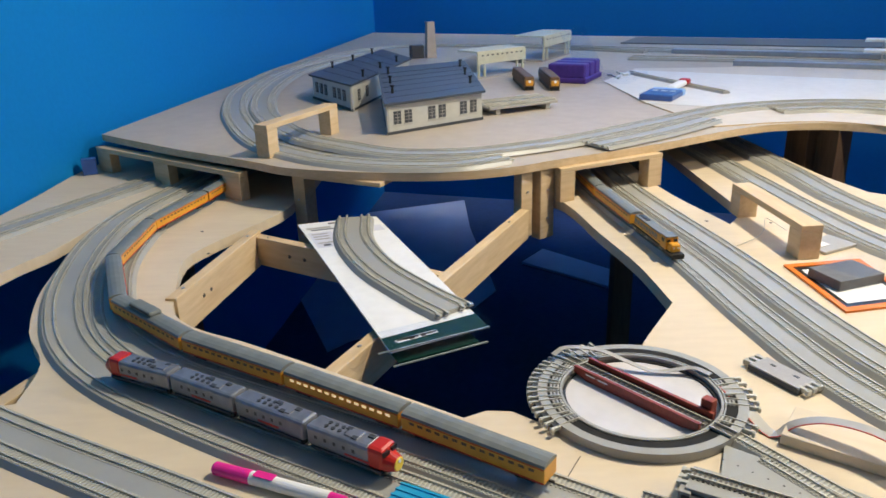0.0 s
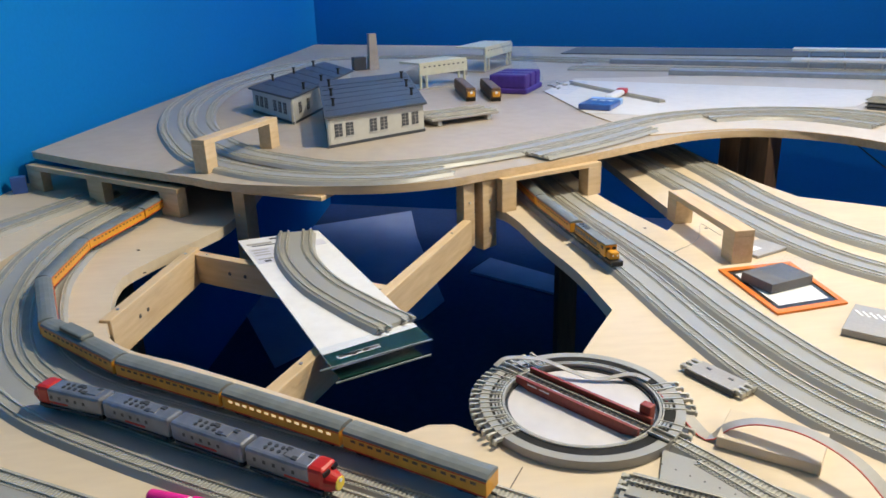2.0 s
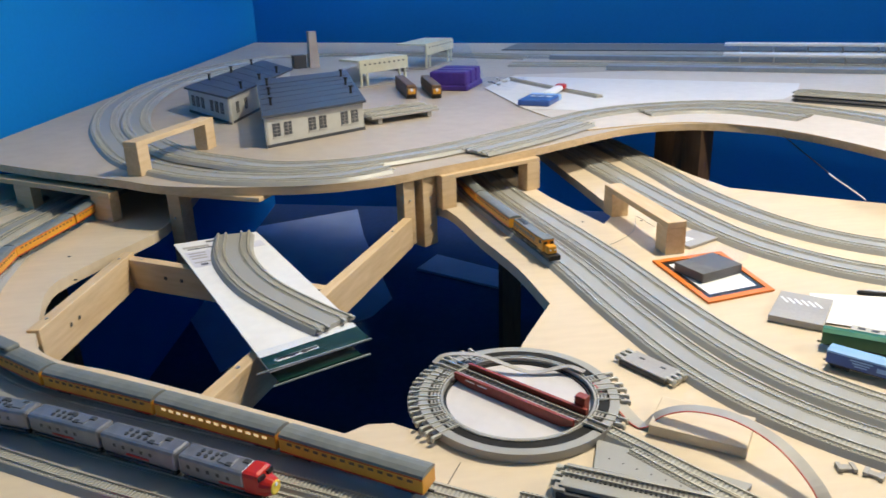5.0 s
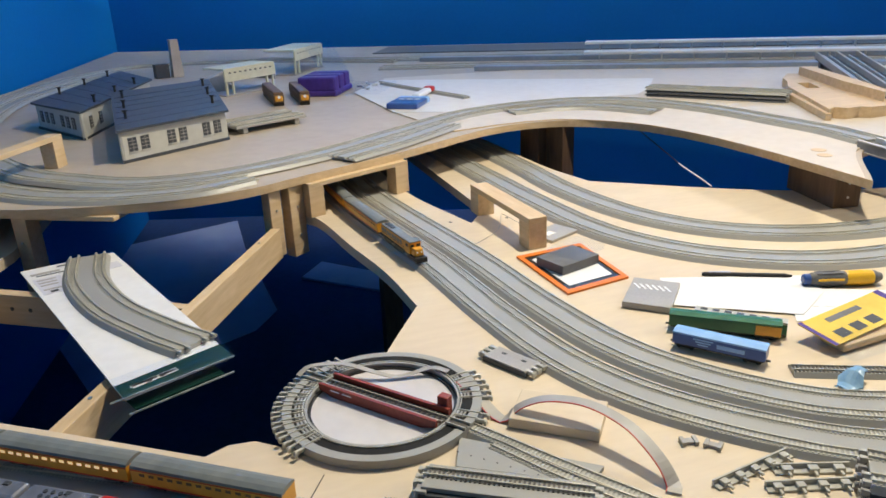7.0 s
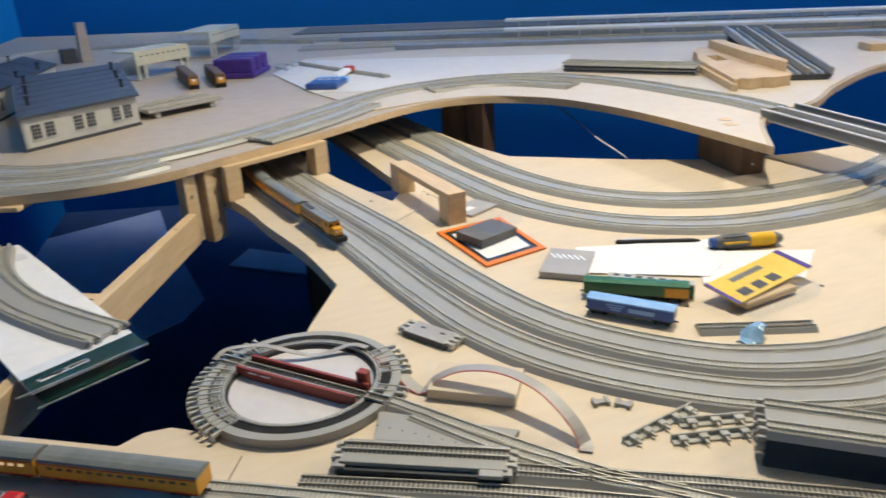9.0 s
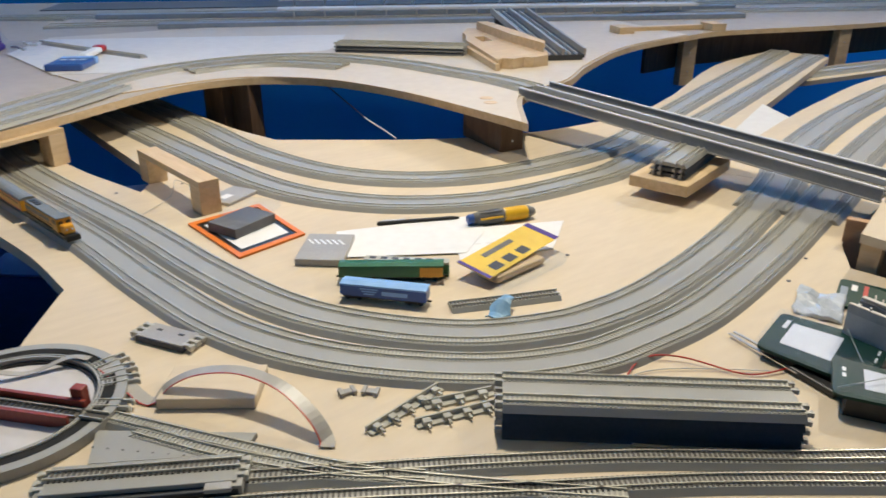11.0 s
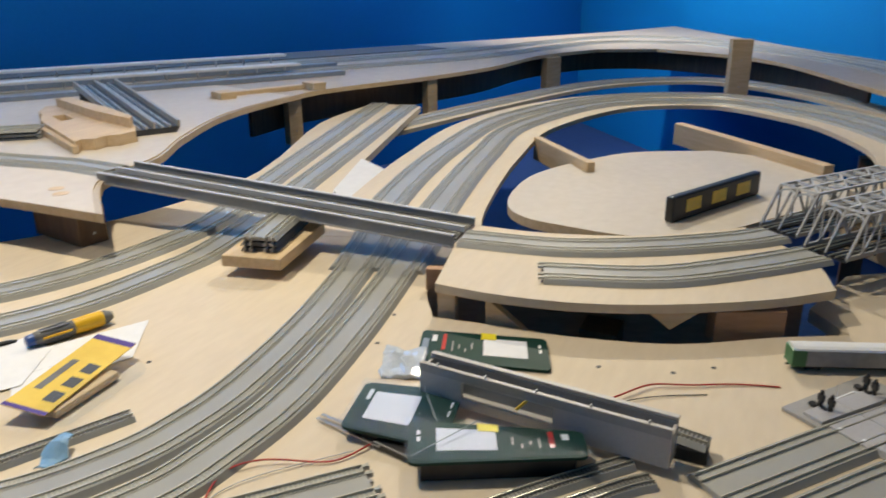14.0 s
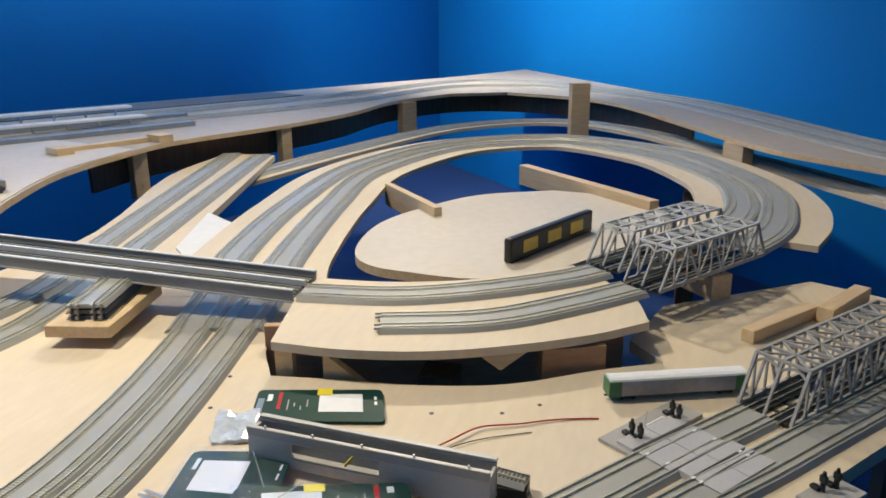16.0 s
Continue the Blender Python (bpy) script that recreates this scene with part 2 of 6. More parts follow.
def smooth(points, step=0.012):
    """A smooth line through the points (Catmull-Rom), sampled evenly, and its sideways directions."""
    p = np.array(points, float)
    p = np.vstack([2 * p[0] - p[1], p, 2 * p[-1] - p[-2]])
    out = []
    for i in range(1, len(p) - 2):
        a, b, c, d = p[i - 1:i + 3]
        for u in np.linspace(0, 1, 24, endpoint=False):
            out.append(0.5 * (2 * b + (c - a) * u + (2 * a - 5 * b + 4 * c - d) * u * u + (3 * b - a - 3 * c + d) * u ** 3))
    out.append(p[-2])
    out = np.array(out)
    s = np.r_[0, np.cumsum(np.linalg.norm(np.diff(out, axis=0), axis=1))]
    n = max(2, int(s[-1] / step) + 1)
    q = np.stack([np.interp(np.linspace(0, s[-1], n), s, out[:, k]) for k in range(3)], 1)
    t = np.gradient(q, axis=0)
    side = np.stack([t[:, 1], -t[:, 0], 0 * t[:, 0]], 1)
    side /= np.linalg.norm(side, axis=1)[:, None]
    return q, side


def sweep(q, side, section, closed=True):
    """A cross-section of (sideways, up) pairs drawn along a line."""
    k, n = len(section), len(q)
    rings = [q + side * a + np.array([0, 0, b]) for a, b in section]
    verts = np.stack(rings, 1).reshape(-1, 3)
    faces = []
    for i in range(n - 1):
        for j in range(k if closed else k - 1):
            a, b = i * k + j, i * k + (j + 1) % k
            faces.append((a, b, b + k, a + k))
    if closed:
        faces += [tuple(range(k))[::-1], tuple((n - 1) * k + j for j in range(k))]
    me = bpy.data.meshes.new("swept")
    me.from_pydata(verts.tolist(), [], faces)
    bm = bmesh.new()
    bm.from_mesh(me)
    bpy.data.meshes.remove(me)
    bmesh.ops.recalc_face_normals(bm, faces=bm.faces)
    return bm


def tie_strip(q, side, offset, wide, long, pitch):
    """Cross-ties under one track, all in one mesh."""
    s = np.r_[0, np.cumsum(np.linalg.norm(np.diff(q, axis=0), axis=1))]
    verts, faces = [], []
    for u in np.arange(pitch / 2, s[-1], pitch):
        c = np.array([np.interp(u, s, q[:, k]) for k in range(3)])
        e = np.array([np.interp(u, s, side[:, k]) for k in range(3)])
        t = np.array([-e[1], e[0], 0]) / np.linalg.norm(e)
        c = c + e * offset
        o = len(verts)
        for dz in (0.0, 0.0011):
            for a, b in ((-1, -1), (1, -1), (1, 1), (-1, 1)):
                verts.append(c + e * a * wide / 2 + t * b * long / 2 + np.array([0, 0, dz]))
        faces += [(o + 4, o + 5, o + 6, o + 7), (o, o + 1, o + 5, o + 4), (o + 1, o + 2, o + 6, o + 5), (o + 2, o + 3, o + 7, o + 6), (o + 3, o, o + 4, o + 7)]
    me = bpy.data.meshes.new("ties")
    me.from_pydata([tuple(v) for v in verts], [], faces)
    bm = bmesh.new()
    bm.from_mesh(me)
    bpy.data.meshes.remove(me)
    return bm


def track(points, label, lanes=2, ties=True, dark=False, bed=True, step=0.012, group="model railway tracks", parent=None, name="model_track", h=0.006, wide=1.0, open_ends=()):
    """Moulded roadbed with ties and two rails a lane, lying on the points given; joiners on its open ends."""
    q, side = smooth(points, step)
    side = side * wide
    t = parent or tagged(new(name), label, "model track", group)
    half = 0.0125 if lanes == 1 else 0.029
    if bed:
        part("roadbed", sweep(q, side, [(-half, 0), (-half + 0.004, h), (half - 0.004, h), (half, 0)]), BALLAST, t)
    up = q + np.array([0, 0, h - 0.0003])
    for off in ((0,) if lanes == 1 else (-0.0165, 0.0165)):
        if ties:
            tagged(part("tie_strip", tie_strip(up, side, off, 0.0155, 0.0019, 0.0041), DARKTIE if dark else TIE, t), kind="stuff")
        for g in (-0.0047, 0.0047):
            part("rail", sweep(up, side, [(off + g - 0.0004, 0.0008), (off + g - 0.0004, 0.0025), (off + g + 0.0004, 0.0025), (off + g + 0.0004, 0.0008)]), RAIL, t)
        for end in open_ends:
            i, j = (0, 1) if end == 0 else (-1, -2)
            out = Vector(q[i] - q[j]).normalized()
            sd = Vector(side[i])
            for g in (-0.0055, 0.0055):
                c = Vector(up[i]) + sd * (off + g)
                part("joiner", bar(c - out * 0.004 + Vector((0, 0, 0.0004)), c + out * 0.0075 + Vector((0, 0, 0.0004)), 0.0034, 0.0030), TIE, t, "pale rail joiner")
                part("joiner_gap", bar(c + out * 0.0005 + Vector((0, 0, -0.0032)), c + out * 0.0030 + Vector((0, 0, -0.0032)), 0.0085, 0.0030), GREYPL, t)
    return t


# ---- the room ----
FLOOR_Z, CEIL_Z = -0.92, 1.62
K_LEFT, K_BACK, K_RIGHT = (-0.35, 4.55), (7.6, 1.77), (2.2, -2.63)


def wall(name, a, b, mat, label, out=0.12):
    a, b = Vector((*a, 0)), Vector((*b, 0))
    d = (b - a).normalized()
    nrm = Vector((-d.y, d.x, 0)) * out
    bm = bmesh.new()
    vs = [bm.verts.new((p.x, p.y, z)) for z in (FLOOR_Z, CEIL_Z) for p in (a - d * 0.12, b + d * 0.12, b + d * 0.12 + nrm, a - d * 0.12 + nrm)]
    for f in ((0, 1, 2, 3), (7, 6, 5, 4), (0, 4, 5, 1), (1, 5, 6, 2), (2, 6, 7, 3), (3, 7, 4, 0)):
        bm.faces.new([vs[i] for i in f])
    bmesh.ops.recalc_face_normals(bm, faces=bm.faces)
    tagged(part(name, bm, mat), label, "wall", kind="structure")


wall("wall_west", (-1.62, -3.0), K_LEFT, BLUEWALL, "bright blue painted plain room wall")
wall("wall_north", K_LEFT, K_BACK, BACKWALL, "blue painted plain room wall, darkened for less light")
wall("wall_east", K_BACK, K_RIGHT, BLUEWALL, "bright blue painted plain room wall")
wall("wall_south", K_RIGHT, (-1.62, -3.0), BLUEWALL, "bright blue painted plain room wall")
ROOM = [(-1.9, -3.3), (2.6, -3.2), (8.2, 1.7), (-0.4, 4.9)]
tagged(part("floor", slab(ROOM, FLOOR_Z, 0.05), FLOOR), "dark blue matt room floor under the layout", "floor", kind="structure")
tagged(part("ceiling", slab(ROOM, CEIL_Z + 0.05, 0.05), CEIL), "plain white ceiling", "ceiling", kind="structure")

# ---- boards of the layout ----
LOWER = [(-1.0, 0.25), (0.2, 0.12), (0.60, -0.22), (0.88, -0.33), (0.99, -0.42), (1.06, -0.48), (1.25, -0.66), (1.45, -0.72), (1.54, -0.60),
         (1.60, -0.50), (1.50, -0.36), (1.42, -0.25), (1.27, -0.20), (1.205, -0.245), (1.162, -0.163), (1.095, -0.055), (1.065, 0.055), (1.056, 0.159), (1.045, 0.25),
         (1.134, 0.30), (1.40, 0.34), (1.62, 0.42), (1.62, 0.74), (2.6, 1.03), (2.6, 1.22), (2.2, 1.18), (1.60, 0.96), (1.30, 0.95), (1.058, 1.03), (0.768, 1.25),
         (0.74, 1.40), (0.72, 1.80), (0.50, 1.80), (0.50, 1.165), (0.452, 1.10), (0.402, 1.34), (0.39, 1.80), (0.17, 1.80), (0.17, 1.30), (0.203, 1.249),
         (0.23, 1.08), (0.255, 0.936), (0.264, 0.806), (0.199, 0.704), (0.14, 0.60), (0.069, 0.537), (0.03, 0.57), (0.005, 0.573), (-0.018, 0.562),
         (-0.164, 0.666), (-0.275, 0.742), (-0.345, 0.785), (-0.385, 0.83), (-0.405, 0.90), (-0.43, 1.03), (-0.40, 1.11), (-0.31, 1.29), (-0.27, 1.80), (-0.85, 1.80), (-0.86, 1.30)]
GAP = [(-0.72, 0.78), (-0.70, 1.0), (-0.664, 1.10), (-0.642, 1.255), (-0.636, 1.14), (-0.605, 0.93), (-0.555, 0.79), (-0.50, 0.705), (-0.485, 0.62), (-0.60, 0.60)]
tagged(part("lower_board", slab(rounded(LOWER, 32, 4), 0, 0.018, [rounded(GAP, 32, 4)]), PLY), "light plywood baseboard of the layout with cut openings", "board", kind="structure")

DECK = [(-0.793, 1.645), (-0.584, 1.475), (-0.389, 1.335), (-0.308, 1.272), (-0.206, 1.232), (-0.104, 1.207), (-0.006, 1.198), (0.095, 1.216), (0.187, 1.26),
        (0.40, 1.357), (0.595, 1.465), (0.70, 1.50), (0.80, 1.495), (0.875, 1.456), (0.953, 1.365), (1.00, 1.22), (1.02, 1.05), (1.022, 0.80),
        (1.155, 0.95), (1.235, 0.985), (1.36, 1.015), (1.53, 1.11), (1.83, 1.23), (2.17, 1.265), (2.35, 1.255), (2.78, 1.09), (3.2, 0.985), (3.7, 0.95), (4.12, 0.78), (4.25, 0.5), (4.03, 0.12),
        (3.72, -0.11), (3.16, -0.33), (2.82, -0.46), (2.55, -0.575), (2.30, -0.79), (1.9, -1.15), (2.4, -1.2), (2.79, -0.924), (3.696, -0.582), (4.914, 0.027), (6.244, 0.705), (5.245, 1.13), (-0.346, 4.326)]
tagged(part("upper_deck", slab(rounded(DECK), 0.08, 0.015), PRIMED), "primed greyish upper plywood deck with curved front edge", "board", kind="structure")
SHEET = [(0.56, 1.49), (0.70, 1.51), (0.80, 1.502), (0.87, 1.46), (0.948, 1.365), (0.994, 1.22), (1.013, 1.05), (1.016, 0.81), (1.15, 0.958), (1.235, 0.992), (1.36, 1.022),
         (1.53, 1.118), (1.83, 1.238), (2.17, 1.272), (2.3, 1.7), (1.3, 2.3), (0.64, 2.44), (0.50, 1.9)]
tagged(part("deck_sheet", slab(rounded(SHEET), 0.0825, 0.003), PALEBOARD), "pale warm sheet on the upper deck", "board", kind="structure")
WHITEPART = [(0.48, 2.18), (0.62, 2.40), (1.13, 2.08), (1.36, 1.93), (1.25, 1.78), (1.16, 1.70), (0.95, 1.735), (0.80, 1.748), (0.62, 1.72), (0.50, 1.79)]
tagged(part("white_sheet", slab(WHITEPART, 0.0830, 0.0012), WHITEBOARD), "thin white painted sheet on the deck", "board", kind="structure")
DECK2 = [(1.052, 0.25), (1.051, 0.155), (1.07, 0.049), (1.112, -0.051), (1.173, -0.153), (1.234, -0.224), (1.33, -0.20), (1.46, -0.10), (1.36, 0.03), (1.31, 0.17), (1.30, 0.31)]
tagged(part("approach_deck", slab(rounded(DECK2), 0.045, 0.012), PLY), "light plywood approach deck with a curved edge", "board", kind="structure")
SPLIT = [(1.42, 0.60), (1.52, 0.705), (1.80, 0.80), (1.70, 0.66), (1.55, 0.615)]
tagged(part("filler_board", slab(SPLIT, 0.004, 0.006), WHITEBOARD), "small pale board between the rising tracks", "board", kind="structure")
DISC = [(1.49, 0.20), (1.51, 0.28), (1.57, 0.335), (1.70, 0.365), (1.84, 0.362), (2.0, 0.30), (2.146, 0.203), (2.243, 0.02), (2.20, -0.16), (2.09, -0.27), (1.9, -0.27), (1.7, -0.15), (1.52, -0.02), (1.48, 0.08)]
tagged(part("inner_board", slab(rounded(DISC), 0.0, 0.018), PALEBOARD), "rounded pale board inside the rising loop", "board", kind="structure")

LOOP_OUT = [(1.146, 0.431, 0.0), (1.30, 0.48, 0.001), (1.48, 0.55, 0.006), (1.90, 0.625, 0.012), (2.38, 0.64, 0.018), (2.85, 0.455, 0.024), (3.03, 0.075, 0.028), (2.73, -0.30, 0.034), (2.36, -0.465, 0.038), (2.11, -0.51, 0.041),
            (1.90, -0.49, 0.043), (1.74, -0.45, 0.045), (1.59, -0.375, 0.046)]
LOOP_IN = [(1.165, 0.365, 0.0), (1.32, 0.40, 0.001), (1.503, 0.447, 0.006), (1.90, 0.52, 0.012), (2.29, 0.555, 0.018), (2.74, 0.40, 0.024), (2.87, 0.055, 0.028), (2.62, -0.25, 0.034), (2.28, -0.41, 0.038), (2.03, -0.43, 0.041), (1.85, -0.40, 0.043), (1.70, -0.33, 0.046)]
mid = [tuple((np.array(a) + np.array(b)) / 2) for a, b in zip(LOOP_OUT[1:], LOOP_IN[1:])]
q, s = smooth(mid, 0.03)
tagged(part("loop_board", sweep(q, s, [(-0.14, -0.013), (-0.14, -0.0005), (0.14, -0.0005), (0.14, -0.013)]), PLY), "light plywood roadbed board of the rising loop", "board", kind="structure")
LOW_BACK = [(2.2, 1.05, -0.03), (2.9, 0.86, -0.02), (3.5, 0.62, -0.01), (3.72, 0.2, 0.0), (3.45, -0.2, 0.0), (2.75, -0.62, 0.0), (2.1, -0.95, 0.0)]
q, s = smooth(LOW_BACK, 0.04)
tagged(part("low_board", sweep(q, s, [(-0.07, -0.013), (-0.07, 0), (0.07, 0), (0.07, -0.013)]), PLY), "narrow plywood roadbed board behind the loop", "board", kind="structure")

# bare wooden edges of the painted boards
for nm in ("upper_deck", "deck_sheet", "inner_board"):
    me = bpy.data.objects[nm].data
    me.materials.append(PINE)
    for f in me.polygons:
        f.material_index = 1 if abs(f.normal.z) < 0.5 else 0

# ---- tracks ----
B1 = [(0.325, 1.62), (0.335, 1.325), (0.392, 0.95), (0.415, 0.745), (0.442, 0.605), (0.487, 0.51), (0.56, 0.425), (0.64, 0.380), (0.705, 0.364), (0.80, 0.362), (0.96, 0.386), (1.146, 0.431)]
B2 = [(0.262, 1.62), (0.274, 1.33), (0.328, 0.95), (0.350, 0.735), (0.376, 0.585), (0.43, 0.47), (0.525, 0.367), (0.615, 0.316), (0.695, 0.302), (0.80, 0.30), (0.97, 0.325), (1.165, 0.365)]
B3 = [(0.672, 1.76), (0.688, 1.42), (0.692, 1.2), (0.73, 1.01), (0.81, 0.885), (0.94, 0.81), (1.12, 0.785), (1.28, 0.80), (1.6, 0.90), (2.35, 1.12), (2.58, 1.185)]
B4 = [(0.565, 1.76), (0.585, 1.42), (0.605, 1.15), (0.625, 0.99), (0.665, 0.88), (0.74, 0.785), (0.86, 0.715), (1.02, 0.69), (1.18, 0.70), (1.6, 0.81), (2.4, 1.025), (2.58, 1.07)]
BL1 = [(-0.52, 1.70), (-0.545, 1.50), (-0.60, 1.29), (-0.605, 1.13), (-0.572, 0.95), (-0.52, 0.815), (-0.462, 0.722), (-0.385, 0.645), (-0.285, 0.575), (-0.19, 0.515), (-0.09, 0.455), (0.05, 0.365), (0.2, 0.26)]
BL2 = [(-0.45, 1.70), (-0.485, 1.46), (-0.535, 1.23), (-0.535, 1.08), (-0.515, 0.965), (-0.467, 0.835), (-0.412, 0.748), (-0.325, 0.672), (-0.155, 0.567), (-0.02, 0.482), (0.10, 0.402), (0.27, 0.285)]
BL3 = [(-0.62, 1.56), (-0.655, 1.485), (-0.80, 1.19), (-0.93, 0.92)]
BL4 = [(-0.66, 0.68), (-0.47, 0.563), (-0.27, 0.452), (-0.10, 0.355)]
flat = lambda pts, z=0.0: [(x, y, z) for x, y in pts]
GREYTRK = "grey moulded double track on the plywood board"
for line, wide in ((B1, 1.1), (B2, 1.1), (B3, 1.2), (B4, 1.2), (BL1, 1.1), (BL2, 1.1), (BL3, 1.3), (BL4, 1.1)):
    track(flat(line), GREYTRK, wide=wide)
track(LOOP_OUT, "grey moulded double track on the rising loop", wide=1.4)
track(LOOP_IN, "grey moulded double track on the rising loop", wide=1.4)
track([(x, y, z + 0.0003) for x, y, z in LOW_BACK], "grey double track on the low board behind the loop", ties=False, wide=1.5, step=0.03)
D = 0.0803
UP_OUT = [(0.09, 1.272), (0.0, 1.237), (-0.10, 1.245), (-0.195, 1.282), (-0.28, 1.342), (-0.39, 1.47), (-0.485, 1.69), (-0.555, 1.925), (-0.60, 2.22), (-0.59, 2.59), (-0.50, 2.97), (-0.32, 3.30), (-0.13, 3.42), (0.32, 3.28), (0.81, 2.9)]
UP_IN = [(-0.28, 3.05), (-0.40, 2.9), (-0.50, 2.6), (-0.52, 2.25), (-0.487, 1.95), (-0.425, 1.73), (-0.315, 1.51), (-0.21, 1.40), (-0.11, 1.325), (0.0, 1.308), (0.10, 1.327), (0.25, 1.395), (0.45, 1.53), (0.634, 1.655), (0.80, 1.695), (0.955, 1.68), (1.075, 1.61), (1.145, 1.50), (1.19, 1.37), (1.212, 1.22), (1.228, 1.10), (1.222, 0.993)]
track(flat(UP_OUT, D), "grey moulded double track on the upper deck", wide=1.3, open_ends=(0,))
track(flat(UP_IN, 0.0826), "grey moulded double track curving over the upper deck", wide=1.3)
track(flat([(0.275, 1.338), (0.42, 1.432), (0.565, 1.548)], 0.0826), "loose grey double track piece on the upper deck", wide=1.3, open_ends=(0, 1))
track(flat([(0.752, 1.628), (0.87, 1.63), (0.975, 1.575), (1.055, 1.455)], 0.0826), "loose grey double track piece on the upper deck", wide=1.3, open_ends=(0, 1))
BACK1 = [(0.30, 3.35), (0.81, 2.98), (1.5, 2.62), (2.4, 2.0), (3.1, 1.72), (3.8, 1.36), (4.85, 0.97), (5.0, 0.55), (4.7, 0.2), (3.9, -0.43), (2.66, -0.88), (2.2, -1.08)]
BACK2 = [(0.70, 2.72), (1.3, 2.42), (2.24, 1.82), (2.85, 1.55), (3.5, 1.18), (4.45, 0.9), (4.62, 0.55), (4.5, 0.2), (3.8, -0.33), (2.57, -0.82), (2.1, -1.05)]
track(flat(BACK1, D), "grey double track along the back of the deck", ties=False, step=0.03, wide=2.0)
track(flat(BACK2, D), "grey double track along the back of the deck", ties=False, step=0.03, wide=1.8)
TRK_A = [(1.43, -0.145, 0.0453), (1.378, -0.092, 0.0453), (1.30, 0.02, 0.0453), (1.245, 0.14, 0.0453), (1.225, 0.285, 0.0453)]
TRK_B = [(1.355, -0.20, 0.0453), (1.27, -0.115, 0.0453), (1.185, -0.01, 0.0453), (1.138, 0.13, 0.0453)]
track(TRK_A, "grey curved double track on the approach deck", wide=1.2)
track(TRK_B, "short grey curved double track with open end", wide=1.2, open_ends=(1,))

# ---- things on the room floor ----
# pale blue for the package and for light painted on the floor
PALEBLUE = mottled("pale_blue_patch_and_package", (0.48, 0.56, 0.80), (0.58, 0.66, 0.88), 4, 0.35, bump=0.2, fine=9)
# thin slab in the outline of the light that falls on the floor
tagged(part("floor_light_patch", slab([(0.15, 4.29), (0.155, 3.78), (0.221, 2.925), (0.116, 2.76), (-0.378, 2.50), (-0.456, 2.42), (-0.752, 3.24), (-0.60, 4.05)], FLOOR_Z + 0.004, 0.0035), PALEBLUE), "pale blue patch painted for light on the dark floor", "plastic sheet")
t = thing("flat_package", "pale blue flat package lying on the floor", "package", (0, 0, FLOOR_Z))
part("package", slab([(0.4955, 3.393), (0.814, 3.041), (0.742, 2.877), (0.372, 3.229)], 0.012, 0.0115), PALEBLUE, t)
part("end_flap", slab([(0.800, 3.052), (0.842, 3.005), (0.775, 2.850), (0.730, 2.890)], 0.014, 0.0015), FILM, t)

# ---- timber: portals, posts, joists ----


def ang(a, b):
    return math.degrees(math.atan2(b[1] - a[1], b[0] - a[0]))


def span(a, b):
    return math.hypot(b[0] - a[0], b[1] - a[1])


def portal(label, feet, z, h, leg=(0.03, 0.022), top=0.010):
    """Wooden portal: legs at the feet, a flat lintel across them."""
    a, b = feet[0], feet[-1]
    t = thing("wooden_portal", label, "portal", ((a[0] + b[0]) / 2, (a[1] + b[1]) / 2, z), ang(a, b), "wooden portals")
    L = span(a, b)
    for f in feet:
        x = span(a, f) - L / 2
        part("leg", box(leg[0], leg[1], h - top, x, 0, 0, 0.0008), PINE, t)
    part("lintel", box(L + leg[0], leg[1], top, 0, 0, h - top, 0.0008), PINE, t)


portal("pale pine portal over the deck tracks", [(-0.357, 1.367), (-0.262, 1.565)], 0.0803, 0.064, (0.032, 0.03))
portal("pale pine portal beside the orange card", [(0.492, 1.148), (0.502, 0.952)], 0.0003, 0.052, (0.034, 0.032))
portal("pine portal carrying the upper deck edge", [(0.203, 1.272), (0.388, 1.352)], 0.0003, 0.0645, (0.032, 0.03), 0.008)
portal("grey-shaded double portal over two track lanes", [(-0.775, 1.615), (-0.615, 1.478), (-0.425, 1.358)], 0.0003, 0.056, (0.05, 0.022))


def plank(label, a, b, z, h, thick, name="wooden_joist", mat=None, group="wooden joists", category="joist"):
    t = thing(name, label, category, ((a[0] + b[0]) / 2, (a[1] + b[1]) / 2, z - h), ang(a, b), group)
    body = part("beam", box(span(a, b), thick, h, 0, 0, 0, 0.0012), mat or PINE, t)
    return t, body


for a, b, z, h in (((0.125, 1.225), (-0.168, 0.652), -0.001, 0.055), ((-0.36, 1.15), (-0.02, 0.93), -0.002, 0.05), ((-0.402, 0.87), (-0.345, 1.15), 0.004, 0.06)):
    t, body = plank("knotty pine joist under the plywood board", a, b, z, h, 0.017)
    for k in (0.25, 0.33):
        part("knot", rod(0.0032, 0.0005, m=pose((k - 0.5) * span(a, b), -0.0089, h * 0.55, 90)), DARKTIE, body)
    for k in (0.12, 0.88):
        part("screw", rod(0.0025, 0.0012, (k - 0.5) * span(a, b), 0, h), STEEL, body)


def post(label, x, y, z0, z1, w=0.03, d=0.02, rz=0, mat=None):
    t = thing("support_post", label, "post", (x, y, z0), rz, "support posts")
    part("shaft", box(w, d, z1 - z0, 0, 0, 0, 0.001), mat or PINE, t)
    for k in (0.3, 0.7):
        part("screw", rod(0.0022, 0.0016, m=pose(0, -d / 2 - 0.001, (z1 - z0) * k, 90)), STEEL, t)


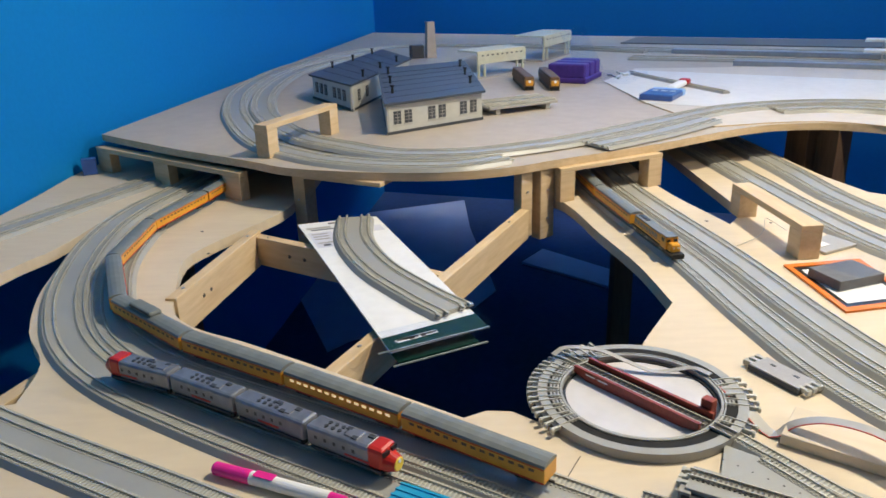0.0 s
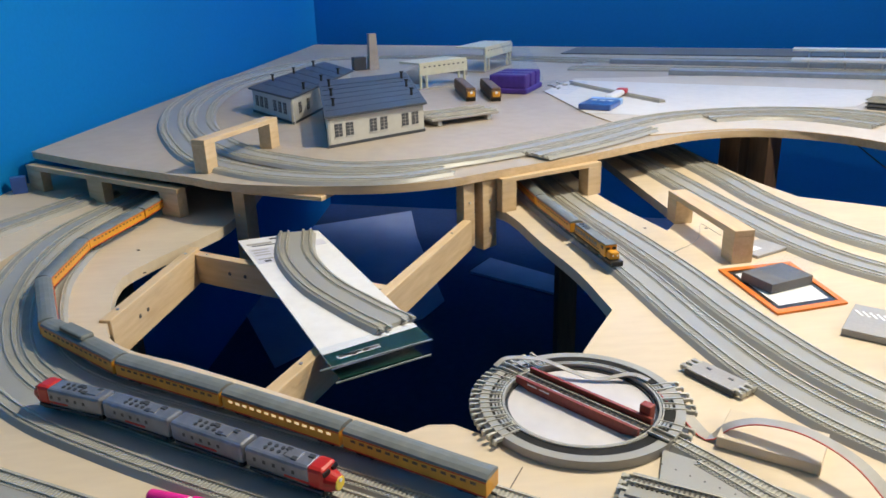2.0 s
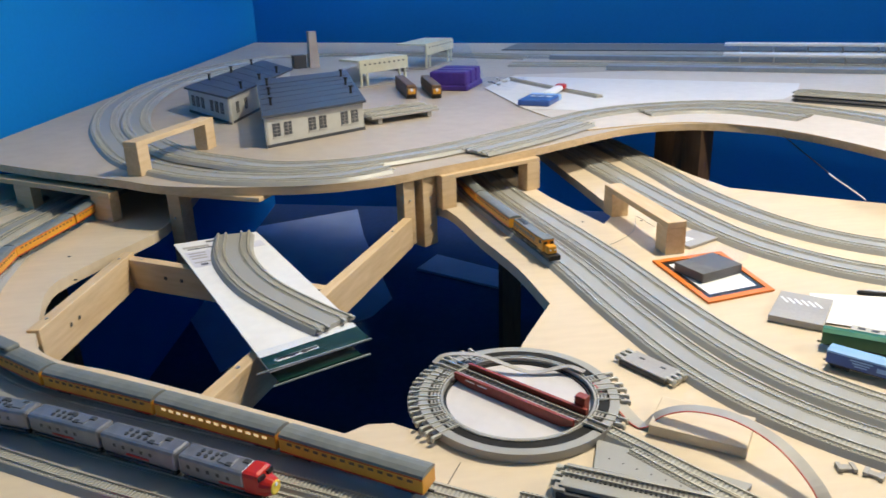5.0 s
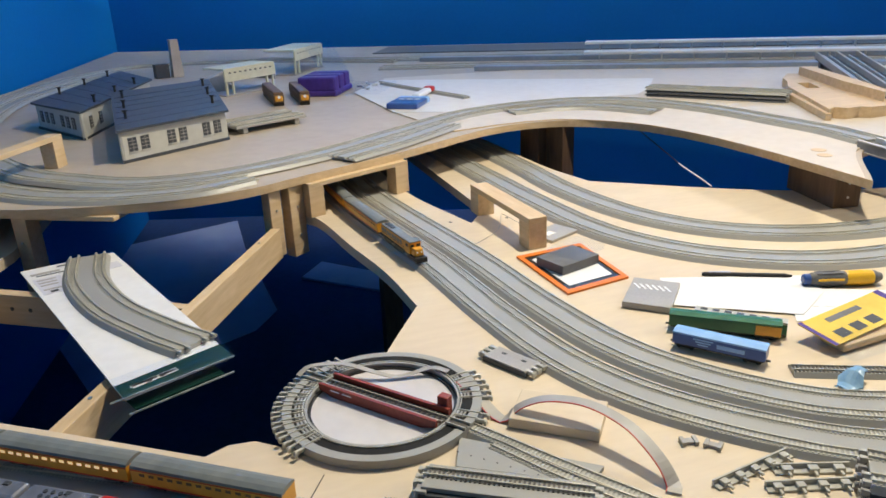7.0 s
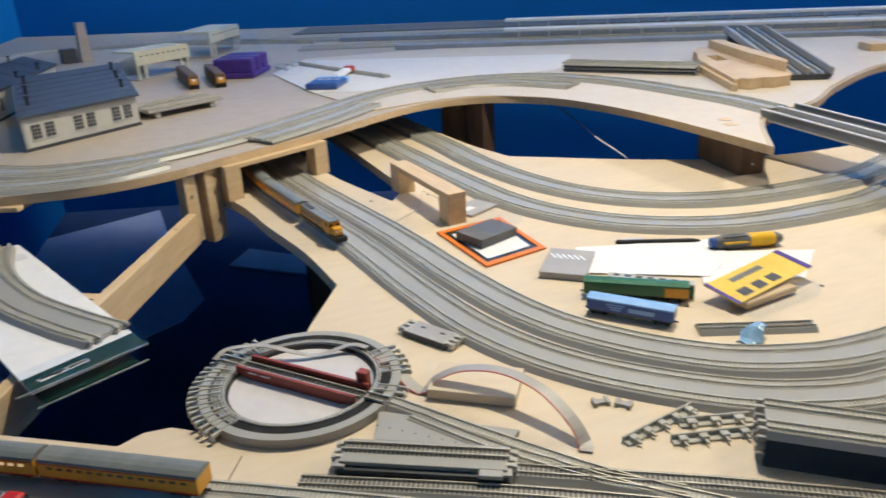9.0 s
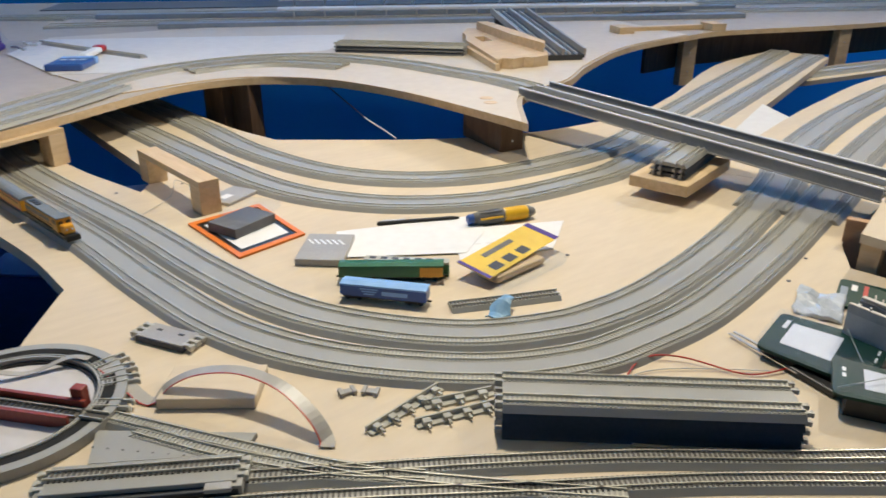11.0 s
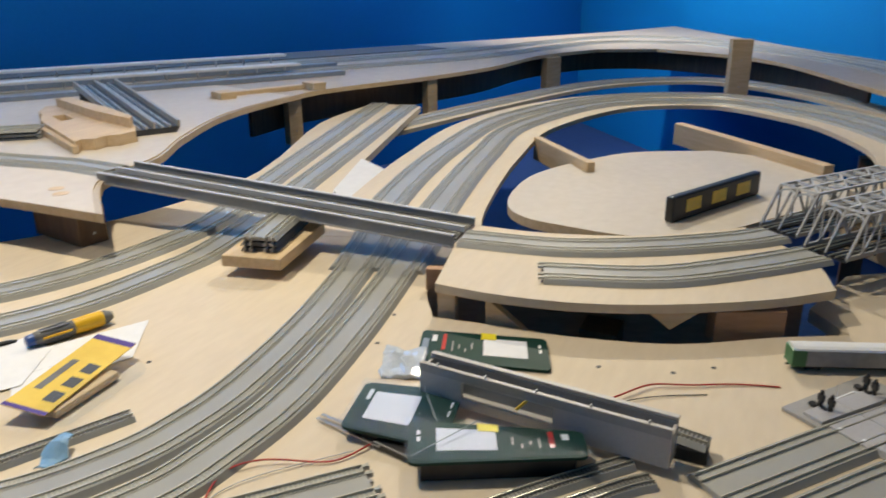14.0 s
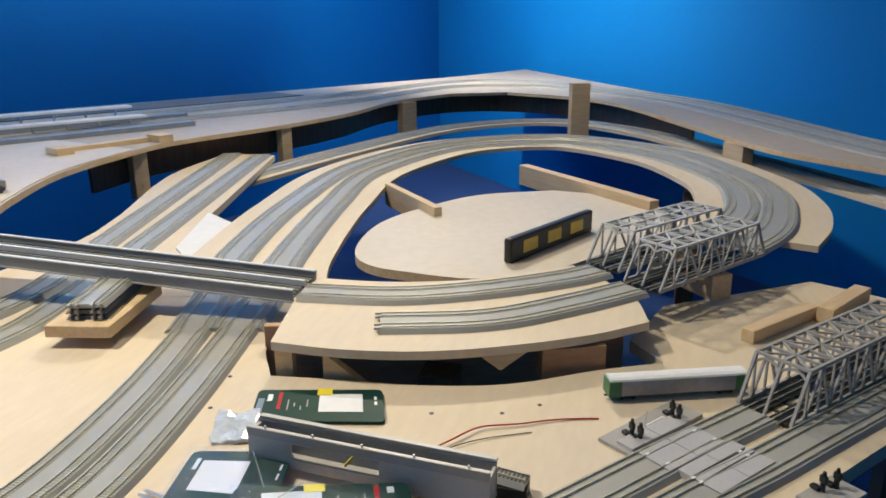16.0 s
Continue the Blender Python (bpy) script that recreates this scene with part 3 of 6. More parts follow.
# dark brown for legs, locomotives and windows, and for shade under the deck
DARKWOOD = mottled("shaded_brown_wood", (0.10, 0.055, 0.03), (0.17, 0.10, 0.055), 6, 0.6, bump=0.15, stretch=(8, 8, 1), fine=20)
post("pine post under the deck edge", 0.125, 1.247, -0.06, 0.0648, 0.028, 0.02, 38)
post("pine post under the deck edge", 0.165, 1.268, -0.07, 0.0648, 0.036, 0.022, 38)
post("pine post under the deck edge", -0.285, 1.315, -0.12, 0.0648, 0.03, 0.03, -35)
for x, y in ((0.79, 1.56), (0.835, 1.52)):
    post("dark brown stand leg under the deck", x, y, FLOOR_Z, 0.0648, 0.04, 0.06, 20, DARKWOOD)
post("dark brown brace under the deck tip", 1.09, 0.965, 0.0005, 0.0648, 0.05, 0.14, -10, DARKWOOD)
post("pine post under the far deck", 2.22, 1.30, -0.08, 0.0648, 0.05, 0.03, -20)
post("pine post under the far deck", 2.82, 1.10, -0.08, 0.0648, 0.05, 0.03, -20)
post("pine post under the far deck", 3.80, 0.92, -0.08, 0.0648, 0.09, 0.04, -30)
post("tall pine post standing above the far deck", 3.36, 0.05, -0.05, 0.20, 0.075, 0.05, -70)
post("pine post under the far deck", 2.76, -0.50, -0.08, 0.0648, 0.10, 0.04, 30)
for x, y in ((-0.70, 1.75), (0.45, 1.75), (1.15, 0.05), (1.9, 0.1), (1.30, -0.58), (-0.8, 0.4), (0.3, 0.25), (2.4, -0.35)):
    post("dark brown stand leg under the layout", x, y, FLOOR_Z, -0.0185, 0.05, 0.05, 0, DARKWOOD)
plank("pale pine brace between loop and inner board", (2.14, 0.458), (1.90, 0.253), 0.022, 0.06, 0.02)
plank("pale pine brace between loop and inner board", (2.48, 0.14), (2.07, -0.24), 0.024, 0.06, 0.03)
t, body = plank("brown fascia board behind the opening with pine gussets", (1.13, 0.30), (1.27, -0.19), 0.0327, 0.30, 0.014, "fascia_board", BROWNWOOD, "", "board")
for tri in ([(1.062, 0.183, 0.0325), (1.062, 0.183, -0.03), (1.070, 0.104, -0.03)], [(1.103, -0.012, 0.0325), (1.125, -0.073, 0.0325), (1.106, -0.042, 0.012)], [(1.060, 0.250, 0.0325), (1.062, 0.226, 0.0325), (1.062, 0.226, -0.015), (1.060, 0.250, -0.015)]):
    bm = bmesh.new()
    inv = t.matrix_world.inverted()
    rows = [[bm.verts.new(inv @ Vector((x + dx, y, z))) for x, y, z in tri] for dx in (0, 0.012)]
    bm.faces.new(rows[0]), bm.faces.new(rows[1][::-1])
    for i in range(len(tri)):
        j = (i + 1) % len(tri)
        bm.faces.new((rows[0][i], rows[0][j], rows[1][j], rows[1][i]))
    bmesh.ops.recalc_face_normals(bm, faces=bm.faces)
    part("gusset", bm, PINE, t, "pale pine gusset")
plank("brown wooden block under the approach deck end", (1.155, -0.085), (1.19, -0.165), 0.030, 0.045, 0.03, "wooden_block", BROWNWOOD, "", "block")
plank("pale block carrying the truss bridges", (1.47, -0.34), (1.60, -0.245), 0.0425, 0.0425, 0.04, "wooden_block", None, "", "block")
plank("short pine offcut lying on the board", (1.30, -0.36), (1.43, -0.47), 0.02, 0.0195, 0.02, "wooden_offcut", None, "wooden offcuts", "offcut")
plank("short pine offcut lying on the board", (1.40, -0.48), (1.52, -0.56), 0.025, 0.0245, 0.025, "wooden_offcut", None, "wooden offcuts", "offcut")
plank("pine joist under the front board", (-0.54, 0.615), (-0.503, 0.725), -0.0185, 0.06, 0.02)
plank("thin pale batten fixed under the deck edge", (-0.27, 1.30), (-0.12, 1.22), 0.0645, 0.008, 0.05, "batten", None, "", "batten")
# dark strip added below the far deck in place of shade
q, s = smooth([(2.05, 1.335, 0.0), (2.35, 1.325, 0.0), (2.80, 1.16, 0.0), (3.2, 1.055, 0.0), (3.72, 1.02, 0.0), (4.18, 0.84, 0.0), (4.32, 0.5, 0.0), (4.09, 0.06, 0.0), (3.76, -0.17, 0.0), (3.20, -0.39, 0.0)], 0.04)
tagged(part("deck_shade_strip", sweep(q, s, [(-0.006, -0.03), (-0.006, 0.0645), (0.006, 0.0645), (0.006, -0.03)]), DARKWOOD), "dark brown strip for shade under the far deck", "board", kind="structure")
# lying pine frame on the far deck
t = thing("lying_wooden_frame", "pale pine frame lying on the deck", "wooden frame", (2.2, 1.37, 0.0805), -24)
part("rail_piece", box(0.36, 0.03, 0.014, 0, 0.02, 0, 0.001), PINE, t)
for x in (-0.16, 0.16):
    part("end_block", box(0.05, 0.07, 0.022, x, -0.01, 0, 0.001), PINE, t)
# block with a stack of track pieces under the girder bridge
t = thing("wooden_block", "pale pine block under a stack of track", "block", (1.146, 0.572, 0.0003), 12)
part("body", box(0.18, 0.095, 0.018, 0, 0, 0.016, 0.0015), PINE, t)
part("riser", box(0.05, 0.06, 0.016, 0.04, 0.01, 0, 0.001), BROWNWOOD, t, "brown riser below")


def track_stack(label, a, b, z, n, lanes=2, dark=False):
    t = tagged(new("track_stack"), label, "track stack", "stacked track pieces")
    for k in range(n):
        # pieces below the top one are darkened for shade on the stack's side
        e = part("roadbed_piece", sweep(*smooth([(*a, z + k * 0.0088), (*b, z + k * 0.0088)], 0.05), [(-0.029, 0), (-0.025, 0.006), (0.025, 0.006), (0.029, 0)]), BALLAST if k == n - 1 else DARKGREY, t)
        q, s = smooth([(*a, z + k * 0.0088 + 0.0057), (*b, z + k * 0.0088 + 0.0057)], 0.02)
        for off in (-0.0165, 0.0165):
            if k == n - 1:
                tagged(part("tie_strip", tie_strip(q, s, off, 0.0155, 0.0019, 0.0041), TIE, e), kind="stuff")
            for g in (-0.0047, 0.0047):
                part("rail", sweep(q, s, [(off + g - 0.0004, 0.0008), (off + g - 0.0004, 0.003), (off + g + 0.0004, 0.003), (off + g + 0.0004, 0.0008)]), RAIL, e)
        d = (Vector(b) - Vector(a)).normalized()
        for end, sg in ((a, -1), (b, 1)):
            for off in (-0.0215, -0.0110, 0.0110, 0.0215):
                c = Vector((end[0] + d.y * off, end[1] - d.x * off, z + k * 0.0088 + 0.0045))
                o = Vector((d.x, d.y, 0)) * sg
                part("joiner", bar(c - o * 0.004, c + o * 0.006, 0.0034, 0.0040), TIE if k == n - 1 else GREYPL, e)
                part("joiner_clip", bar(c + o * 0.0045, c + o * 0.0062, 0.0046, 0.0044), GREYPL, e)
    return t


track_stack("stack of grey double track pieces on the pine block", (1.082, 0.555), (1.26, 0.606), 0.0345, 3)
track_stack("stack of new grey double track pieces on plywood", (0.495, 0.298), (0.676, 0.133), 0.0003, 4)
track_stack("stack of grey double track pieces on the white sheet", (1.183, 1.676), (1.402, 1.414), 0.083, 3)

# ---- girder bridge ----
# grey plastic with the side girders' blue-grey shade in its colour
BRIDGEGREY = mottled("shaded_grey_plastic", (0.20, 0.215, 0.23), (0.26, 0.275, 0.295), 20, 0.4, bump=0.05, fine=300)
GA, GB = Vector((1.25, 0.292, 0.046)), Vector((1.220, 0.981, 0.082))
t = thing("girder_bridge", "long grey plastic double-track girder bridge on the gap", "bridge", tuple(GA), ang(GA, GB))
L = span(GA, GB)
rise = GB.z - GA.z
gp = lambda x, y, z: (x, y, z + rise * x / L)
for y in (-0.046, 0.046):
    bm = bar(gp(0, y, 0.003), gp(L, y, 0.003), 0.004, 0.018)
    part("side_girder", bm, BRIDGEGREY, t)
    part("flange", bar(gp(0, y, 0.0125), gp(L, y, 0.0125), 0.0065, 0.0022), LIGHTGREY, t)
    part("flange", bar(gp(0, y, -0.006), gp(L, y, -0.006), 0.009, 0.002), GREYPL, t)
part("deck_plate", bar(gp(0, 0, 0.000), gp(L, 0, 0.000), 0.090, 0.003), GREYPL, t)
for y in (-0.0205, 0.0205):
    part("track_trough", bar(gp(0, y, 0.0028), gp(L, y, 0.0028), 0.036, 0.002), BLACK, t)
    for g in (-0.0047, 0.0047):
        part("rail", bar(gp(0, y + g, 0.0055), gp(L, y + g, 0.0055), 0.0012, 0.0022), RAIL, t)
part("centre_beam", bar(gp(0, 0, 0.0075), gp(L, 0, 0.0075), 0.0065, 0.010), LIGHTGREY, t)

# ---- truss bridges ----


def truss_bridge(label, a, b, z, lanes, n=9, h=0.064, top=LIGHTGREY):
    t = thing("truss_bridge", label, "bridge", (*a, z), ang(a, b), "truss bridges")
    L, w = span(a, b), 0.037 if lanes == 1 else 0.066
    r = 0.0025
    step = L / n
    for y in (-w * 0.25, w * 0.25):
        part("track_bed", box(L, w * 0.34, 0.0035, L / 2, y, 0.0005, 0.0004), BLACK, t, "dark track bed of the bridge")
    for k in range(n + 1):
        part("floor_beam", box(0.004, w, 0.0035, min(max(k * step, 0.002), L - 0.002), 0, -0.002), DARKGREY, t)
    for s in (-1, 1):
        y = s * w / 2
        part("bottom_chord", bar((0, y, 0.004), (L, y, 0.004), 0.0034, 0.006), GREYPL, t)
        part("top_chord", bar((step, y, h), (L - step, y, h), 0.0036, 0.0036), top, t)
        for x0, x1 in ((0, step), (L, L - step)):
            part("end_post", bar((x0, y, 0.004), (x1, y, h), 0.0036), GREYPL, t)
        for k in range(1, n):
            part("upright", bar((k * step, y, 0.004), (k * step, y, h), r), GREYPL, t)
            za, zb = (0.004, h) if k % 2 else (h, 0.004)
            if k < n - 1:
                part("diagonal", bar((k * step, y, za), ((k + 1) * step, y, zb), r * 1.15), GREYPL, t)
            part("gusset", box(0.008, 0.0030, 0.006, k * step, y, 0.003), GREYPL, t)
    part("middle_chord", bar((step, 0, h), (L - step, 0, h), 0.0034, 0.0034), top, t)
    for k in range(1, n):
        part("cross_strut", bar((k * step, -w / 2, h), (k * step, w / 2, h), 0.0028, 0.0034), top, t)
        if k < n - 1:
            for y0, y1 in ((-w / 2, 0), (w / 2, 0)):
                part("top_lacing", bar((k * step, y0 if k % 2 else y1, h), ((k + 1) * step, y1 if k % 2 else y0, h), 0.0022), top, t)
    for x, d in ((step, -1), (L - step, 1)):
        for k in range(8):
            u0, u1 = -1 + k / 4, -1 + (k + 1) / 4
            za, zb = (h - 0.004 - 0.007 * abs(2 * abs(u) - 1) ** 2 for u in (u0, u1))
            part("portal_brace", bar((x + d * (h - za) * step / h, u0 * w / 2, za), (x + d * (h - zb) * step / h, u1 * w / 2, zb), 0.0018, 0.003), top, t)
        part("portal_post", bar((x + d * step, 0, 0.004), (x, 0, h), 0.003), GREYPL, t)
    for y in ((0,) if lanes == 1 else (-0.0165, 0.0165)):
        for g in (-0.0047, 0.0047):
            part("rail", bar((-0.01, y + g, 0.0052), (L + 0.01, y + g, 0.0052), 0.001, 0.002), RAIL, t)
    return t


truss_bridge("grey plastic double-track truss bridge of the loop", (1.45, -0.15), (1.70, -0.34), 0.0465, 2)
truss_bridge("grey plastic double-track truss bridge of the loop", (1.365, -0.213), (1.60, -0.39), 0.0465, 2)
# the darker top colour here stands for shade on this bridge
truss_bridge("grey plastic truss bridge on the lower board", (1.080, -0.353), (1.335, -0.570), 0.0005, 2, 13, top=GREYPL)

# ---- turntable ----
TC = (0.160, 0.580)
PITDARK = mottled("dark_pit_plastic", (0.016, 0.016, 0.017), (0.03, 0.03, 0.03), 40, 0.8, bump=0.0)
PITDARK.node_tree.nodes["Principled BSDF"].inputs["Specular IOR Level"].default_value = 0.15
PITWHITE = mottled("pit_floor_plastic", (0.56, 0.54, 0.55), (0.64, 0.62, 0.63), 10, 0.45, bump=0.03)
t = thing("turntable", "grey model turntable with a rust-red bridge on plywood", "turntable", (*TC, 0.0003), 0)


def ring(r0, r1, z0, z1, seg=72):
    bm = bmesh.new()
    rows = [[bm.verts.new((r * math.cos(2 * math.pi * i / seg), r * math.sin(2 * math.pi * i / seg), z)) for i in range(seg)] for r, z in ((r0, z0), (r0, z1), (r1, z1), (r1, z0))]
    for k in range(4):
        a, b = rows[k], rows[(k + 1) % 4]
        for i in range(seg):
            bm.faces.new((a[i], a[(i + 1) % seg], b[(i + 1) % seg], b[i]))
    bmesh.ops.recalc_face_normals(bm, faces=bm.faces)
    return bm


part("rim", ring(0.0925, 0.102, 0, 0.0095), BALLAST, t)
part("dark_ring", ring(0.0795, 0.0925, 0, 0.0088), PITDARK, t, "dark ring of tie ends")
part("pit_wall", ring(0.0770, 0.0795, 0, 0.0096), BALLAST, t)
part("pit_disc", rod(0.077, 0.003, seg=72), PITWHITE, t, "white pit floor")
ba = -51
m = pose(0, 0, 0, 0, 0, ba)
bridge = part("bridge_deck", bar(m @ Vector((-0.075, 0, 0.0075)), m @ Vector((0.075, 0, 0.0075)), 0.022, 0.003), DARKTIE, t, "dark bridge track")
for y in (-0.012, 0.012):
    bm = bmesh.new()
    vs = [bm.verts.new(m @ Vector((x, y + dy, z))) for dy in (-0.0018, 0.0018) for x, z in ((-0.074, 0.0150), (0.074, 0.0150), (0.074, 0.008), (0.055, 0.0025), (-0.055, 0.0025), (-0.074, 0.008))]
    bm.faces.new(vs[:6]), bm.faces.new(vs[6:][::-1])
    for i in range(6):
        bm.faces.new((vs[i], vs[(i + 1) % 6], vs[6 + (i + 1) % 6], vs[6 + i]))
    bmesh.ops.recalc_face_normals(bm, faces=bm.faces)
    part("side_girder", bm, RUST, t, "rust-red side girder")
for g in (-0.0047, 0.0047):
    part("rail", bar(m @ Vector((-0.075, g, 0.0102)), m @ Vector((0.075, g, 0.0102)), 0.001, 0.0022), RAIL, t)
for k in range(24):
    part("tie", box(0.0026, 0.019, 0.0012, *(m @ Vector((-0.069 + k * 0.006, 0, 0)))[:2], 0.0088, 0, rz=ba), BLACK, bridge)
for x, w in ((-0.052, 0.012), (-0.036, 0.012)):
    part("lettering_bar", box(w, 0.0004, 0.0012, *(m @ Vector((x, -0.0140, 0)))[:2], 0.0105, 0, rz=ba), WHITEPL, bridge, "white lettering bar")
part("cab", box(0.012, 0.010, 0.02, *(m @ Vector((0.064, 0.019, 0.006)))[:2], 0.004, 0.0012, rz=ba), RUST, t, "rust-red control cab")
part("race_rail", ring(0.0735, 0.0765, 0.003, 0.0052), BLACK, t, "dark race rail round the pit")
part("inner_rail", ring(0.0806, 0.0816, 0.0088, 0.0100), RAIL, t)
for deg in list(range(107, 212, 10)) + [9, -3, -15, -38]:
    e = part("stub_track", box(0.0240, 0.0011, 0.0014, -0.0140, -0.0048, 0.0090), RAIL, t, "nickel stub rails over the rim")
    part("stub_rail", box(0.0240, 0.0011, 0.0014, -0.0140, 0.0048, 0.0090), RAIL, e)
    for x in (-0.024, -0.0205, -0.017):
        part("tie", box(0.0022, 0.0135, 0.0007, x, 0, 0.0088), BALLAST, e)
    for y in (-0.0052, 0.0052):
        part("joiner", box(0.0130, 0.0028, 0.0042, 0.0005, y, 0.0052, 0.0006), TIE, e)
        part("hook", box(0.0026, 0.0046, 0.0052, 0.0062, y, 0.0036, 0.0006), TIE, e)
    part("socket", box(0.0060, 0.0060, 0.0070, -0.0010, 0, 0.0015), DARKGREY, e)
    e.matrix_local = pose(0, 0, 0, 0, 0, deg) @ pose(0.1055, 0, 0)
for deg in (129, -51):
    e = part("stub_track", box(0.020, 0.013, 0.0015, 0, 0, 0.0086), DARKTIE, t)
    e.matrix_local = pose(0, 0, 0, 0, 0, deg) @ pose(0.091, 0, 0)
    for g in (-0.0047, 0.0047):
        part("rail", bar((-0.012, g, 0.0112), (0.011, g, 0.0112), 0.0011, 0.0024), RAIL, e)

# flat cable that springs from the turntable over the wedge block
CAB = [(0.248, 0.585, 0.010), (0.256, 0.550, 0.006), (0.262, 0.522, 0.0015), (0.268, 0.513, 0.0015), (0.282, 0.508, 0.016), (0.305, 0.494, 0.027), (0.333, 0.466, 0.031), (0.352, 0.425, 0.028), (0.360, 0.387, 0.016), (0.361, 0.366, 0.003), (0.356, 0.358, 0.0015)]
q, s = smooth(CAB, 0.006)
RIBBON = mottled("grey_ribbon", (0.34, 0.32, 0.29), (0.42, 0.40, 0.36), 20, 0.35, bump=0.05)
c = thing("flat_cable", "grey flat ribbon cable with one red edge", "cable")
part("ribbon", sweep(q, s, [(-0.006, 0), (-0.006, 0.0007), (0.006, 0.0007), (0.006, 0)]), RIBBON, c)
part("edge_wire", sweep(q + s * 0.0066, s, [(-0.0005, 0), (-0.0005, 0.0009), (0.0005, 0.0009), (0.0005, 0)]), REDWIRE, c, "red edge wire")
CAB2 = [(0.085, 0.655, 0.014), (0.10, 0.662, 0.019), (0.135, 0.655, 0.018), (0.165, 0.635, 0.012), (0.19, 0.625, 0.006), (0.225, 0.62, 0.012), (0.24, 0.605, 0.012)]
q, s = smooth(CAB2, 0.006)
part("ribbon", sweep(q, s, [(-0.0035, 0), (-0.0035, 0.0007), (0.0035, 0.0007), (0.0035, 0)]), RIBBON, c)
t = thing("wedge_block", "pale pine wedge block on plywood", "block", (0.312, 0.494, 0.0003), -38)
part("body", box(0.088, 0.056, 0.011, 0.004, 0.004, 0, 0.001), PLY, t)

# ---- yard tracks ----
DKT = "grey single track with dark ties on plywood"
for k, line in enumerate(([(0.222, 0.520), (0.301, 0.397), (0.364, 0.307), (0.43, 0.235), (0.50, 0.165)],
                          [(0.27, 0.374), (0.355, 0.318), (0.44, 0.262), (0.54, 0.19), (0.64, 0.108), (0.756, 0.018), (0.832, -0.048)],
                          [(0.121, 0.431), (0.255, 0.35), (0.354, 0.284), (0.45, 0.215), (0.56, 0.138), (0.68, 0.042), (0.786, -0.045), (0.812, -0.072)],
                          [(0.10, 0.40), (0.235, 0.33), (0.34, 0.255), (0.43, 0.185), (0.53, 0.11), (0.65, 0.02), (0.755, -0.068), (0.785, -0.10)],
                          [(0.24, 0.475), (0.285, 0.40), (0.34, 0.328), (0.395, 0.277)])):
    track(flat(line, 0.0003), DKT if 0 < k < 4 else "grey single track piece leading to the turntable", lanes=1, dark=0 < k < 4, group="yard tracks", h=0.005)
track(flat([(0.815, -0.121), (0.893, -0.185), (0.963, -0.243), (1.082, -0.346)], 0.0003), "smooth grey double track leading to the truss bridge", group="front tracks", ties=False)
track(flat([(0.78, -0.174), (0.893, -0.266), (0.971, -0.337), (1.06, -0.415), (1.28, -0.610)], 0.0003), "smooth grey double track beside the road crossing", group="front tracks", ties=False)
a, b = (0.161, 0.441), (0.284, 0.364)
t = thing("switch_track", "grey switch track propped on its dark base", "switch", ((a[0] + b[0]) / 2, (a[1] + b[1]) / 2, 0.0003), ang(a, b))
Ls = span(a, b)
part("base", box(Ls, 0.030, 0.010, 0, -0.004, 0, 0.0008), DARKGREY, t, "dark switch base")
part("lower_lip", box(Ls * 0.98, 0.004, 0.004, 0, -0.021, 0, 0.0006), GREYPL, t)
bed_ = part("roadbed", box(Ls * 0.98, 0.032, 0.0045, 0.0, 0.002, 0.010, 0.0008), BALLAST, t)
for k in range(34):
    part("tie", box(0.0019, 0.0150, 0.0011, (k + 0.5) / 34 * Ls * 0.96 - Ls * 0.48, 0.006, 0.0145), DARKTIE, bed_)
for g in (0.0013, 0.0107):
    part("rail", box(Ls * 1.0, 0.001, 0.0024, 0.0, g, 0.0148), RAIL, t)
for x, w in ((-0.10, 0.16), (0.30, 0.13)):
    part("recess", box(Ls * w * 1.4, 0.0016, 0.0045, Ls * x, -0.0192, 0.0035), BLACK, t)
part("point_box", box(0.020, 0.012, 0.004, Ls * 0.40, -0.016, 0.010, 0.0008), GREYPL, t)
for k in (-1, 1):
    for y in (-0.006, 0.001, 0.011):
        part("joiner", box(0.010, 0.0040, 0.0046, k * Ls * 0.51, y, 0.0100, 0.0006), TIE, t)
        part("hook", box(0.003, 0.0062, 0.0060, k * Ls * 0.535, y, 0.0085, 0.0006), TIE, t)
    part("end_block", box(0.010, 0.028, 0.009, k * Ls * 0.485, -0.004, 0.0035, 0.0006), GREYPL, t)
t = thing("switch_plate", "light grey triangular plate between the tracks", "track plate", (0, 0, 0.0003))
part("plate", slab([(0.214, 0.496), (0.318, 0.408), (0.296, 0.392), (0.196, 0.456)], 0.0045, 0.0044), BALLAST, t)
for k in range(8):
    part("hole_mark", rod(0.0008, 0.0003, 0.205 + k * 0.009, 0.475 - k * 0.0095, 0.0045, seg=8), BLACK, t)
# road crossing by the truss bridge
PADGREY = mottled("pale_pad_plastic", (0.41, 0.40, 0.405), (0.48, 0.47, 0.475), 14, 0.4, bump=0.04, fine=300)
t = thing("road_crossing", "light grey road crossing pads between the rails", "crossing", (0.963, -0.243, 0.0004), ang((0.893, -0.185), (0.963, -0.243)))
for x in (0.002, 0.048):
    for y, w, z in ((0.0385, 0.022, 0.0), (0.0165, 0.0075, 0.0062), (0.0, 0.0215, 0.0062), (-0.0165, 0.0075, 0.0062), (-0.0315, 0.016, 0.0), (-0.0465, 0.0075, 0.0062), (-0.063, 0.0215, 0.0062)):
        part("panel", box(0.0452, w, 0.0076 - z, x + (0.008 if y < -0.02 else 0), y, z, 0.0004), PADGREY, t)
# white squares painted as glints along the crossing rails
for x in (-0.016, 0.062):
    for y in (0.0117, -0.0117, -0.042, -0.0512):
        part("glint_mark", box(0.0050, 0.0030, 0.0006, x + 0.003 * (y < 0), y, 0.0078), WHITEPL, t, "small white mark for a glint")
